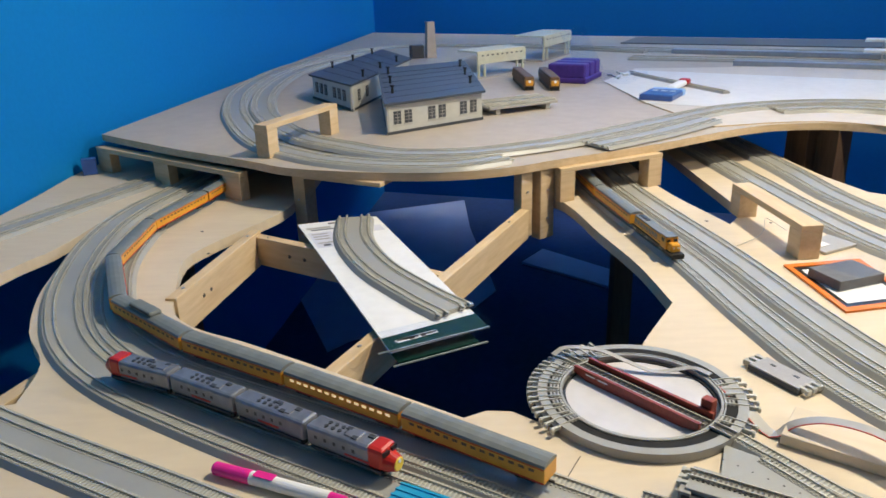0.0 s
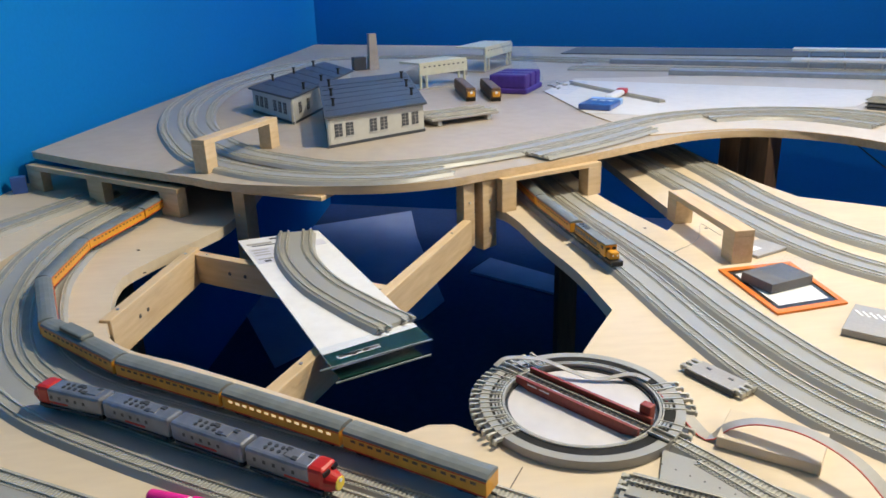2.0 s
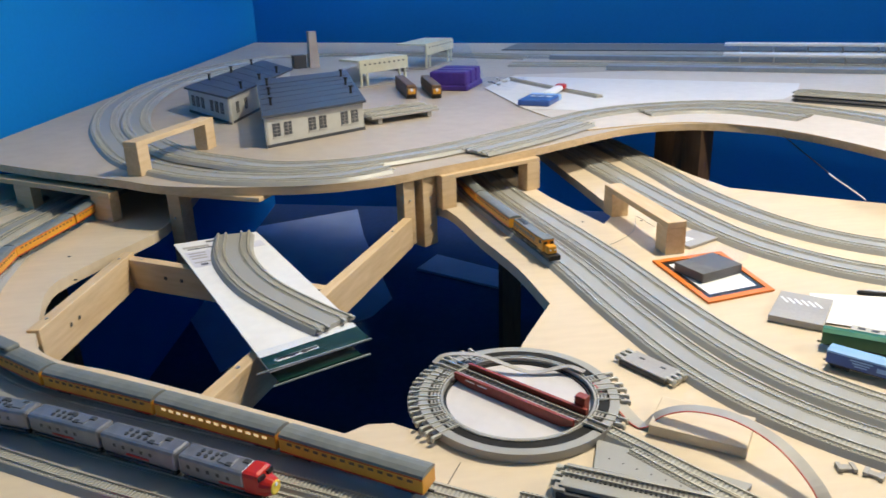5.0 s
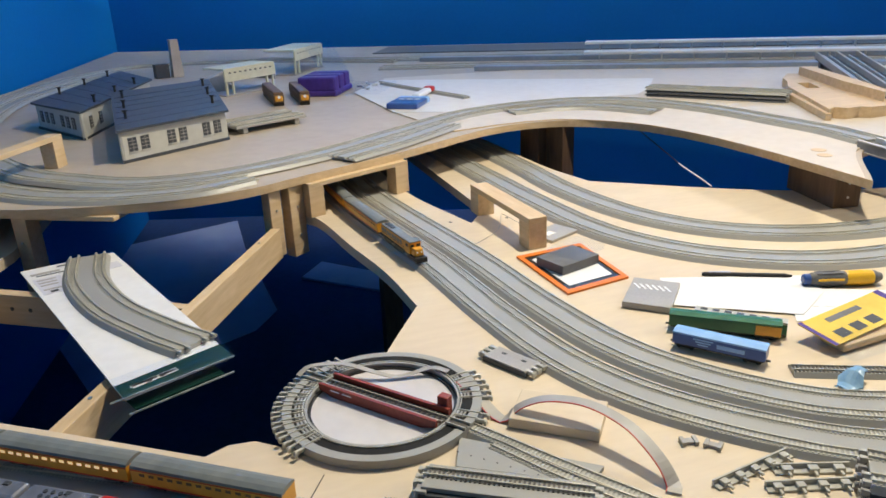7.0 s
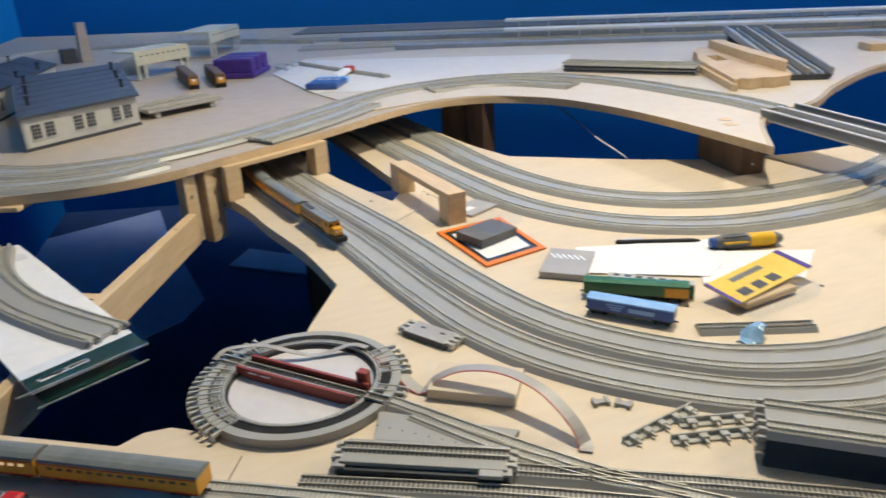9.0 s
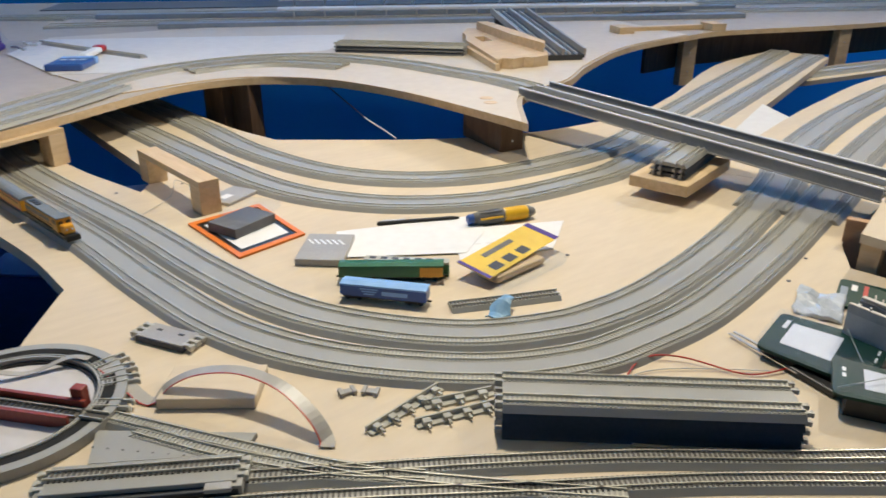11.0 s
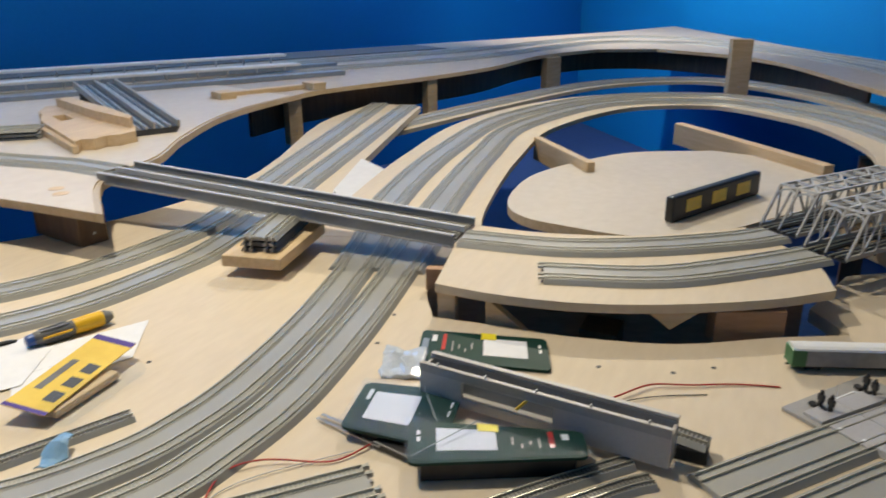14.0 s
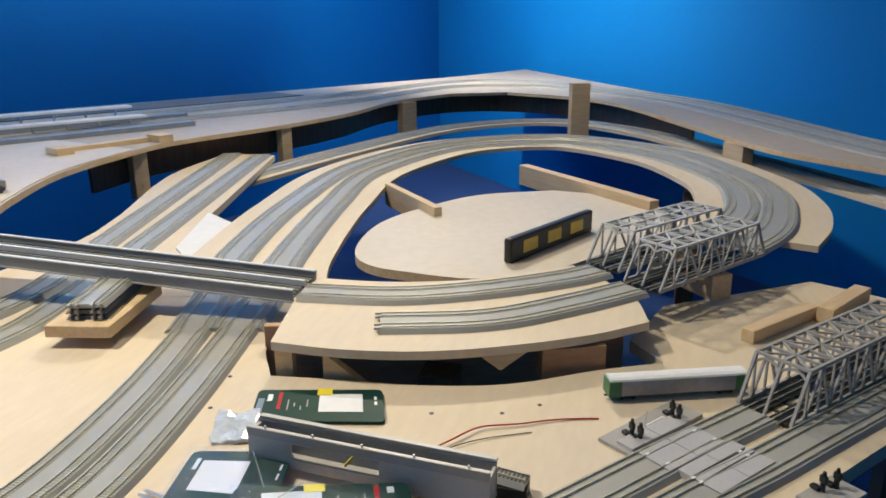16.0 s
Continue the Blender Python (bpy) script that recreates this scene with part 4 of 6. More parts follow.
t = thing("scenery_plate", "grey plate with tiny dark figures beside the track", "scenery plate", (0.936, -0.394, 0.0004), ang((0.893, -0.266), (0.971, -0.337)))
part("plate", box(0.06, 0.036, 0.004, 0, 0, 0, 0.0006), GREYPL, t)
t = thing("figure_plate", "grey plate with small figures and signal posts", "scenery plate", (1.026, -0.229, 0.0004), ang((0.994, -0.18), (1.091, -0.253)))
part("plate", box(0.133, 0.042, 0.004, 0, 0, 0, 0.0006), GREYPL, t)
part("marking", box(0.03, 0.002, 0.0004, 0.01, 0.004, 0.004), WHITEPL, t)
part("marking", box(0.002, 0.016, 0.0004, 0.025, -0.004, 0.004), WHITEPL, t)


def figurine(x, y, z):
    bm = rod(0.0022, 0.007, 0, 0, 0, 0.0018, 8)
    box(0.006, 0.003, 0.006, 0, 0, 0.0065, 0.001, bm)
    tmp = rod(0.0017, 0.003, 0, 0, 0.0125, 0.0012, 8)
    me = bpy.data.meshes.new("tmp")
    tmp.to_mesh(me)
    tmp.free()
    bm.from_mesh(me)
    bpy.data.meshes.remove(me)
    box(0.007, 0.005, 0.003, 0.004, 0.002, 0, 0.0008, bm)
    ob = part("figurine", bm, BLACK)
    ob.matrix_world = pose(x, y, z, 0, 0, 40) @ Matrix.Scale(1.35, 4)
    tagged(ob, "tiny black plastic figurine on a grey plate", "figurine", "figurines")


for x, y, z in ((0.997, -0.207, 0.0045), (0.990, -0.216, 0.0045), (1.053, -0.251, 0.0045), (1.043, -0.258, 0.0045), (0.939, -0.386, 0.0045), (0.948, -0.400, 0.0045)):
    figurine(x, y, z)
for x, y in ((1.02, -0.222), (1.062, -0.252)):
    t = thing("signal_mast", "thin grey signal mast on a plate", "signal", (x, y, 0.0045 if x > 1 else 0.009), 0, "signal masts")
    part("mast", rod(0.0004, 0.02, seg=6), STEEL, t)

# ---- rolling stock ----


def rail_car(label, a, b, z, body, roof, name="passenger_car", w=0.0195, h=0.0245, windows=14, lit=None, group="passenger cars", stripe=None, round_roof=True):
    L = span(a, b) - 0.004
    t = thing(name, label, "train car", ((a[0] + b[0]) / 2, (a[1] + b[1]) / 2, z), ang(a, b), group)
    part("underframe", box(L * 0.96, w * 0.75, 0.004, 0, 0, 0.0045, 0.0005), BLACK, t)
    shell = part("body", box(L, w, h - 0.0115, 0, 0, 0.007, 0.0008), body, t)
    bm = bmesh.new()
    prof = [(-w / 2, 0), (-w / 2 + 0.001, 0.0022), (-w / 4, 0.004), (0, 0.0046), (w / 4, 0.004), (w / 2 - 0.001, 0.0022), (w / 2, 0)] if round_roof else [(-w / 2, 0), (-w / 2, 0.002), (0, 0.0032), (w / 2, 0.002), (w / 2, 0)]
    rows = [[bm.verts.new((x, y, h - 0.0048 + zz)) for y, zz in prof] for x in (-L / 2, L / 2)]
    k = len(prof)
    for i in range(k - 1):
        bm.faces.new((rows[0][i], rows[0][i + 1], rows[1][i + 1], rows[1][i]))
    bm.faces.new(rows[0][::-1]), bm.faces.new(rows[1])
    bm.faces.new((rows[0][0], rows[1][0], rows[1][-1], rows[0][-1]))
    bmesh.ops.recalc_face_normals(bm, faces=bm.faces)
    part("roof", bm, roof, t)
    for s in (-1, 1):
        for i in range(windows):
            x = (i + 0.5) / windows * L * 0.9 - L * 0.45
            part("window", box(L * 0.9 / windows * 0.55, 0.0006, 0.0026, x, s * w / 2, h - 0.0108), lit or DARKWOOD, shell)
        if stripe:
            part("stripe", box(L * 0.995, 0.0005, 0.0008, 0, s * (w / 2 + 0.0001), h - 0.0062), stripe, shell)
            part("stripe", box(L * 0.995, 0.0005, 0.0012, 0, s * (w / 2 + 0.0001), 0.0078), stripe, shell)
    for x in (-L * 0.36, L * 0.36):
        truck = part("truck", box(0.020, w * 0.6, 0.0035, x, 0, 0.0018, 0.0006), BLACK, t)
        for dx in (-0.007, 0.007):
            for s in (-1, 1):
                part("wheel", rod(0.0026, 0.001, m=pose(x + dx, s * 0.0047, 0.0026, 90) @ pose(0, 0, -0.0005), seg=12), DARKGREY, truck)
    for s in (-1, 1):
        part("coupler", box(0.005, 0.002, 0.0018, s * (L / 2 + 0.0015), 0, 0.0042), BLACK, t)
    return t


RZ = 0.0088
GLOW = bpy.data.materials.new("lit_window")
GLOW.use_nodes = True
GLOW.node_tree.nodes["Principled BSDF"].inputs["Emission Color"].default_value = (1.0, 0.6, 0.2, 1)
GLOW.node_tree.nodes["Principled BSDF"].inputs["Emission Strength"].default_value = 0.6
J = [(0.050, 0.443), (-0.072, 0.532), (-0.195, 0.617), (-0.325, 0.702), (-0.447, 0.815), (-0.513, 0.968), (-0.517, 1.135), (-0.472, 1.295), (-0.437, 1.45)]
for i, (a, b) in enumerate(zip(J, J[1:])):
    rail_car("yellow passenger car with grey roof and lit windows" if i == 1 else "yellow passenger car with grey roof on the curve", a, b, RZ, YELLOW, TRAINGREY, lit=GLOW if i == 1 else None, stripe=RED, w=0.0222, h=0.0275)
for o in [o for o in scene.objects if o.name.startswith("passenger_car") and o["label"].startswith("yellow")][3:4]:
    dome = part("dome", box(0.052, 0.0165, 0.0062, 0.012, 0, 0.0265, 0.0022), TRAINGREY, o, "raised grey dome")
    for k in (-1, 1):
        part("dome_window", box(0.044, 0.0006, 0.0026, 0.012, k * 0.0082, 0.0286), BLACK, dome)
    part("dome_end", box(0.0008, 0.0120, 0.0030, 0.0384, 0, 0.0283), CLEAREDGE, dome, "pale dome end window")
DG = [(0.288, 1.075), (0.265, 1.24), (0.252, 1.405), (0.246, 1.57)]
for a, b in zip(DG, DG[1:]):
    rail_car("yellow passenger car with grey roof below the deck", a, b, RZ, YELLOW, TRAINGREY, stripe=RED, w=0.0222, h=0.0275)


def diesel(label, a, b, z):
    L = span(a, b) - 0.004
    t = thing("diesel_locomotive", label, "locomotive", ((a[0] + b[0]) / 2, (a[1] + b[1]) / 2, z), ang(a, b))
    part("fuel_tank", box(L * 0.25, 0.013, 0.006, 0, 0, 0.0015, 0.001), BLACK, t)
    part("walkway", box(L, 0.019, 0.0025, 0, 0, 0.0072, 0.0004), BLACK, t)
    part("long_hood", box(L * 0.68, 0.0155, 0.0150, -L * 0.13, 0, 0.0097, 0.0008), YELLOW, t)
    part("hood_roof", box(L * 0.66, 0.0150, 0.0026, -L * 0.13, 0, 0.0243, 0.0008), TRAINGREY, t)
    cab = part("cab", box(L * 0.13, 0.0195, 0.0185, L * 0.28, 0, 0.0097, 0.001), YELLOW, t)
    part("cab_roof", box(L * 0.14, 0.0185, 0.0015, L * 0.28, 0, 0.0282, 0.0005), TRAINGREY, t)
    part("nose", box(L * 0.1, 0.0155, 0.0120, L * 0.395, 0, 0.0097, 0.0018, taper=0.9), YELLOW, t)
    for y in (-0.005, 0.005):
        part("windscreen", box(0.0006, 0.006, 0.0045, L * 0.345, y, 0.0205), BLACK, cab)
    for s in (-1, 1):
        part("side_window", box(0.008, 0.0006, 0.0050, L * 0.28, s * 0.0098, 0.0205), BLACK, cab)
        part("handrail", bar((-L * 0.46, s * 0.0092, 0.0150), (L * 0.2, s * 0.0092, 0.0150), 0.0005), BLACK, t)
        for k in range(8):
            part("grille", box(0.008, 0.0005, 0.006, -L * 0.42 + k * 0.0105, s * 0.0079, 0.0160), TRAINGREY, t)
    for k in range(3):
        part("roof_fan", rod(0.0045, 0.0012, -L * 0.40 + k * 0.011, 0, 0.0268), DARKGREY, t)
    for y in (-0.0035, 0.0035):
        part("headlight", rod(0.0012, 0.001, m=pose(L * 0.446, y, 0.0165, 0, 90)), WHITEPL, t)
    for x in (-L * 0.33, L * 0.33):
        part("truck", box(0.030, 0.013, 0.005, x, 0, 0.0015, 0.0006), BLACK, t)
    part("pilot", box(0.002, 0.018, 0.006, L * 0.497, 0, 0.0025), BLACK, t)


diesel("yellow diesel locomotive with grey roof on the diagonal track", (0.288, 1.072), (0.309, 0.925), RZ)


def streamliner(label, a, b, z, cab):
    """Silver diesel unit; cab: 1 or -1 gives the end with the red nose, 0 none."""
    L = span(a, b) - 0.003
    t = thing("streamlined_diesel", label, "locomotive", ((a[0] + b[0]) / 2, (a[1] + b[1]) / 2, z), ang(a, b), "silver diesel units")
    part("underframe", box(L * 0.95, 0.015, 0.005, 0, 0, 0.003, 0.0008), BLACK, t)
    cut = L * 0.2 if cab else 0
    part("body", box(L - cut, 0.019, 0.0175, -cab * cut / 2, 0, 0.007, 0.0028), SILVER, t)
    for k in range(4):
        for y in (-0.0026, 0.0026):
            part("roof_fan", rod(0.0019, 0.0010, -L * 0.20 + k * 0.0075 - cab * 0.008, y, 0.0243, seg=10), DARKGREY, t)
    part("roof_hatch", box(0.014, 0.010, 0.001, L * 0.18 - cab * 0.012, 0, 0.0244, 0.0003), SILVER, t)
    for s in (-1, 1):
        for k in range(5):
            part("porthole", box(0.003, 0.0005, 0.003, -L * 0.3 + k * L * 0.12 - cab * 0.006, s * 0.0095, 0.015), DARKGREY, t)
        part("red_band", box(L * 0.3, 0.0004, 0.0018, cab * (L * 0.15), s * 0.0096, 0.0105), RED, t)
    if cab:
        x = cab * (L / 2 - cut / 2)
        nose = part("cab", box(cut, 0.019, 0.0185, x - cab * 0.003, 0, 0.007, 0.0035), RED, t, "red cab")
        part("nose_cone", rod(0.0092, 0.010, m=pose(x + cab * 0.005, 0, 0.0125, 0, 90 * cab) @ pose(0, 0, 0.0), r2=0.0058, seg=20), RED, nose)
        part("nose_emblem", rod(0.0058, 0.001, m=pose(x + cab * 0.0148, 0, 0.0125, 0, 90 * cab), r2=0.005, seg=20), YELLABEL, nose, "yellow nose emblem")
        for y in (-0.0048, 0.0048):
            part("windscreen", box(0.0025, 0.0065, 0.0035, x + cab * 0.0062, y, 0.0198, rz=cab * (8 if y > 0 else -8)), BLACK, nose)
        part("headlight", rod(0.0015, 0.001, m=pose(x + cab * 0.0155, 0, 0.0155, 0, 90 * cab), seg=12), WHITEPL, nose)
    for x in (-L * 0.32, L * 0.32):
        part("truck", box(0.022, 0.013, 0.005, x, 0, 0.001, 0.0006), BLACK, t)
    for k in range(3):
        part("roof_vent", box(0.006, 0.004, 0.0012, L * 0.02 + k * 0.012 - cab * 0.006, 0.004 * (-1) ** k, 0.0243, 0.0003), DARKGREY, t)
    part("skirt", box(L * 0.9, 0.0196, 0.0022, 0, 0, 0.0052, 0.0004), DARKGREY, t, "dark lower skirt")
    t.scale = (1.0, 1.14, 1.14)


FA, FB = Vector((-0.392, 0.655)), Vector((-0.078, 0.470))
F = [FA.lerp(FB, k / 4) + Vector((-0.52, -0.86)) * (0.0, -0.006, -0.004, 0.001, 0.006)[k] for k in range(5)]
for k in range(4):
    streamliner("silver diesel unit with red nose" if k in (0, 3) else "silver diesel booster unit without cab", F[k], F[k + 1], RZ, (-1, 0, 0, 1)[k])

rail_car("silver and green passenger car standing on plywood", (1.085, -0.175), (1.147, -0.338), 0.0003, SILVER, WHITEPL, windows=0, group="", w=0.0225, h=0.031)
for o in [o for o in scene.objects if o.name.startswith("passenger_car") and o["label"].startswith("silver")]:
    for x in (-0.079, 0.079):
        part("green_end", box(0.016, 0.0233, 0.0200, x, 0, 0.0066, 0.0008), GREEN, o, "green end panel")
t = rail_car("green and yellow boxcar standing on plywood", (0.530, 0.625), (0.632, 0.545), 0.0003, GREEN, GREEN, "boxcar", windows=0, group="boxcars", round_roof=False)
part("yellow_end", box(0.028, 0.0202, 0.0125, 0.048, 0, 0.0068, 0.0005), YELLOW, t, "yellow end panel")
t = rail_car("dark blue boxcar with pale blue roof on plywood", (0.510, 0.585), (0.576, 0.503), 0.0003, BLUECAR, SKYBLUE, "boxcar", windows=0, group="boxcars", round_roof=False)
for s in (-1, 1):
    for k in range(3):
        part("lettering_bar", box(0.022 - k * 0.005, 0.0004, 0.0016, -0.016, s * 0.0098, 0.0165 - k * 0.003), SKYBLUE, t)
    part("blue_patch", box(0.03, 0.0004, 0.005, 0.014, s * 0.0098, 0.011), SKYBLUE, t)
t = thing("grille_strip", "white grille strip lying on dark green car roof", "roof part", (0.606, 0.588, 0.0003), -45)
part("strip", box(0.105, 0.012, 0.016, 0, 0, 0, 0.0006), GREEN, t)
part("lid", box(0.105, 0.013, 0.003, 0, 0, 0.016, 0.0006), OFFWHITE, t)
for k in range(7):
    part("slot", box(0.008, 0.006, 0.0004, -0.042 + k * 0.014, 0, 0.019), DARKGREY, t)
for a, b in (((0.243, 2.06), (0.235, 2.30)), ((0.312, 2.04), (0.312, 2.27))):
    t = thing("small_locomotive", "small dark locomotive with orange front on the deck", "locomotive", ((a[0] + b[0]) / 2, (a[1] + b[1]) / 2, 0.0803), ang(a, b), "small locomotives")
    L = span(a, b)
    part("underframe", box(L * 0.95, 0.028, 0.010, 0, 0, 0, 0.001), BLACK, t)
    part("body", box(L, 0.030, 0.022, 0, 0, 0.010, 0.004), DARKWOOD, t)
    part("roof", box(L * 0.98, 0.028, 0.009, 0, 0, 0.030, 0.004), DARKWOOD, t)
    part("orange_front", box(0.02, 0.0225, 0.016, -L / 2 + 0.007, 0, 0.013, 0.004), YELLOW, t, "orange front")
    part("headlight", rod(0.004, 0.002, m=pose(-L / 2 - 0.003, 0, 0.026, 0, -90)), WHITEPL, t)

# ---- buildings on the upper deck ----
DZ = 0.0803


def stall_house(label, f0, f1, b1, b0, h0, h1, wins, side_wins, group="engine sheds"):
    """A shed on the footprint f0 f1 b1 b0 with a roof that rises from the front wall to the back."""
    t = thing("engine_shed", label, "building", (0, 0, DZ), 0, group)
    P = [Vector((*p, 0)) for p in (f0, f1, b1, b0)]
    H = [h0, h0, h1, h1]
    cen = sum(P, Vector()) / 4
    for i, nm in enumerate(("front_wall", "side_wall", "back_wall", "side_wall")):
        a, b, ha, hb = P[i], P[(i + 1) % 4], H[i], H[(i + 1) % 4]
        d = (b - a).normalized()
        n = Vector((d.y, -d.x, 0)) * 0.005
        bm = bmesh.new()
        vs = [bm.verts.new(p) for p in (a, b, b + Vector((0, 0, hb)), a + Vector((0, 0, ha)), a - n, b - n, b - n + Vector((0, 0, hb)), a - n + Vector((0, 0, ha)))]
        for f in ((0, 1, 2, 3), (7, 6, 5, 4), (0, 4, 5, 1), (1, 5, 6, 2), (2, 6, 7, 3), (3, 7, 4, 0)):
            bm.faces.new([vs[k] for k in f])
        bmesh.ops.recalc_face_normals(bm, faces=bm.faces)
        w = part(nm, bm, OFFWHITE, t)
        for u in (wins if i == 0 else side_wins if i == 1 else ()):
            c = a.lerp(b, u) + n * 0.08
            rz = ang(a, b)
            fr = part("window", box(0.0185, 0.0016, 0.028, c.x, c.y, h0 * 0.33, 0, rz=rz), DARKGREY, w)
            for k in (1, 2, 3):
                part("glazing_bar", box(0.0185, 0.0024, 0.0009, c.x, c.y, h0 * 0.33 + k * 0.0070, 0, rz=rz), GREYPL, fr)
            part("glazing_bar", box(0.0009, 0.0024, 0.028, c.x, c.y, h0 * 0.33, 0, rz=rz), GREYPL, fr)
            part("sill", box(0.0215, 0.0040, 0.0016, c.x, c.y, h0 * 0.33 - 0.0016, 0, rz=rz), OFFWHITE, fr)
    part("plinth", slab([tuple((p + (p - cen).normalized() * 0.004)[:2]) for p in P], 0.006, 0.0059), DARKGREY, t)
    bm = bmesh.new()
    top = [bm.verts.new(p + (p - cen).normalized() * 0.012 + Vector((0, 0, hh + 0.006))) for p, hh in zip(P, H)]
    low = [bm.verts.new(v.co - Vector((0, 0, 0.005))) for v in top]
    bm.faces.new(top), bm.faces.new(low[::-1])
    for i in range(4):
        bm.faces.new((top[i], low[i], low[(i + 1) % 4], top[(i + 1) % 4]))
    bmesh.ops.recalc_face_normals(bm, faces=bm.faces)
    roof = part("roof", bm, SLATE, t, "dark slate grey roof")
    for v in (0.12, 0.26, 0.40, 0.54, 0.68, 0.82):
        pa, pb = P[0].lerp(P[3], v), P[1].lerp(P[2], v)
        zz = Vector((0, 0, h0 + (h1 - h0) * v + 0.0062))
        part("roof_seam", bar(pa + zz, pb + zz, 0.0016, 0.0014), SLATE, roof)
    for u in (0.08, 0.92):
        for v in (0.22, 0.5, 0.8):
            p = P[0].lerp(P[1], u).lerp(P[3].lerp(P[2], u), v)
            z = h0 + (h1 - h0) * v + 0.004
            part("vent", rod(0.0032, 0.020, p.x, p.y, z, seg=8), BLACK, roof)
            part("vent_cap", rod(0.0055, 0.003, p.x, p.y, z + 0.018, seg=8), BLACK, roof)
    return t


stall_house("white engine shed with dark roof and paired windows", (-0.132, 1.525), (0.081, 1.665), (0.06, 2.10), (-0.17, 1.98), 0.062, 0.078, (0.10, 0.21, 0.45, 0.56, 0.79, 0.90), ())
stall_house("white engine shed with dark roof at the deck curve", (-0.365, 2.06), (-0.234, 1.828), (-0.10, 2.32), (-0.20, 2.62), 0.062, 0.066, (0.12, 0.24, 0.36, 0.58, 0.70, 0.82), (0.10, 0.22))
# bridge-like grey track bed beside the shed
t = thing("ramp_track", "grey three-rail ramp track beside the shed", "track", (0.16, 1.80, DZ), ang((0.082, 1.70), (0.237, 1.77)))
part("deck", box(0.19, 0.10, 0.006, 0, -0.02, 0.014, 0.001), GREYPL, t)
for k in range(20):
    part("tie", box(0.004, 0.094, 0.002, -0.09 + k * 0.0095, -0.02, 0.020), TIE, t)
for y in (-0.060, -0.038, -0.004, 0.018):
    part("rail", box(0.19, 0.0022, 0.003, 0, y, 0.022), RAIL, t)
for x in (-0.07, 0.07):
    part("pier", box(0.012, 0.09, 0.014, x, -0.02, 0, 0.001), GREYPL, t)
# square chimney
BRICKRED = mottled("pale_brick", (0.40, 0.35, 0.31), (0.5, 0.45, 0.40), 20, 0.6, bump=0.2, fine=300)
t = thing("brick_chimney", "tall tapered pale unpainted chimney on the deck", "chimney", (-0.028, 2.98, DZ), 15)
part("shaft", box(0.040, 0.040, 0.132, 0, 0, 0.0, 0.001, taper=0.72), BRICKRED, t)
part("cap", box(0.031, 0.031, 0.004, 0, 0, 0.132, 0.001), BRICKRED, t)
part("boiler_box", box(0.05, 0.04, 0.05, -0.055, 0.01, 0, 0.001), DARKGREY, t, "dark box beside the shaft")
# cream station canopies
for a, b, h, dep in (((0.085, 2.37), (0.250, 2.49), 0.078, 0.10), ((0.33, 2.75), (0.47, 2.98), 0.085, 0.12)):
    t = thing("station_canopy", "cream plastic canopy on thin posts", "canopy", ((a[0] + b[0]) / 2, (a[1] + b[1]) / 2, DZ), ang(a, b), "station canopies")
    L = span(a, b)
    part("fascia", box(L, 0.006, 0.034, 0, -dep / 2, h - 0.034, 0.0006), CREAM, t)
    part("roof", box(L, dep, 0.006, 0, 0, h, 0.001), CREAM, t)
    part("end_panel", box(0.005, dep, 0.05, L / 2, 0, h - 0.05, 0.0006), GREYPL, t)
    for k in range(9):
        part("slot", box(0.008, 0.0012, 0.004, -L * 0.4 + k * L * 0.1, -dep / 2 - 0.003, h - 0.010), DARKGREY, t)
    for x in (-L * 0.46, -L * 0.34, L * 0.34, L * 0.46):
        part("post", box(0.006, 0.006, h - 0.03, x, -dep / 2 + 0.004, 0), CREAM, t)
    part("floor_plate", box(L, dep, 0.004, 0, 0, 0), GREYPL, t)
t = thing("grey_shed_roof", "low grey sloping roof piece on the deck", "roof piece", (0.02, 2.46, DZ), 34)
bm = bmesh.new()
vs = [bm.verts.new(p) for p in ((-0.12, -0.05, 0), (0.12, -0.05, 0), (0.12, 0.05, 0), (-0.12, 0.05, 0), (-0.12, 0, 0.02), (0.12, 0, 0.055))]
for f in ((0, 1, 5, 4), (2, 3, 4, 5), (0, 4, 3), (1, 2, 5), (3, 2, 1, 0)):
    bm.faces.new([vs[k] for k in f])
part("roof", bm, GREYPL, t)
# purple foam tray, clear blister, brush, loose track
t = thing("purple_tray", "purple foam tray with three ridges on the deck", "tray", (0.405, 2.25, DZ), 62)
part("base", box(0.17, 0.125, 0.016, 0, 0, 0, 0.004), PURPLE, t)
for k in (-1, 0, 1):
    part("ridge", box(0.046, 0.115, 0.042, k * 0.057, 0, 0.014, 0.005), PURPLE, t)
t = thing("clear_blister", "open clear plastic blister pack on the deck", "packaging", (0.53, 2.23, DZ), 60)
part("tray", box(0.22, 0.14, 0.012, 0, 0, 0, 0.004), CLEAR, t)
e = part("lid", box(0.22, 0.15, 0.0015, 0, 0, 0, 0.0005), CLEAR, t)
e.matrix_local = pose(0.0, 0.075, 0.012, 62, 0, 0) @ pose(0, 0.075, 0)
for k in range(7):
    part("metal_bit", box(0.018, 0.006, 0.006, -0.08 + k * 0.024, -0.03 + 0.02 * (k % 3), 0.0125, 0.001, rz=40 * k), STEEL, t)
t = thing("paint_brush", "flat brush with blue sleeve and white red-tipped handle", "brush", (0.575, 1.885, 0.083), ang((0.50, 1.82), (0.64, 2.03)))
part("bristle_sleeve", box(0.11, 0.085, 0.016, -0.03, 0, 0, 0.004), BLUECAR, t)
part("label_band", box(0.03, 0.0856, 0.0165, 0.02, 0, 0, 0.004), SKYBLUE, t)
for k in range(3):
    part("lettering_bar", box(0.012, 0.014, 0.0004, -0.02, -0.024 + k * 0.022, 0.0162), WHITEPL, t)
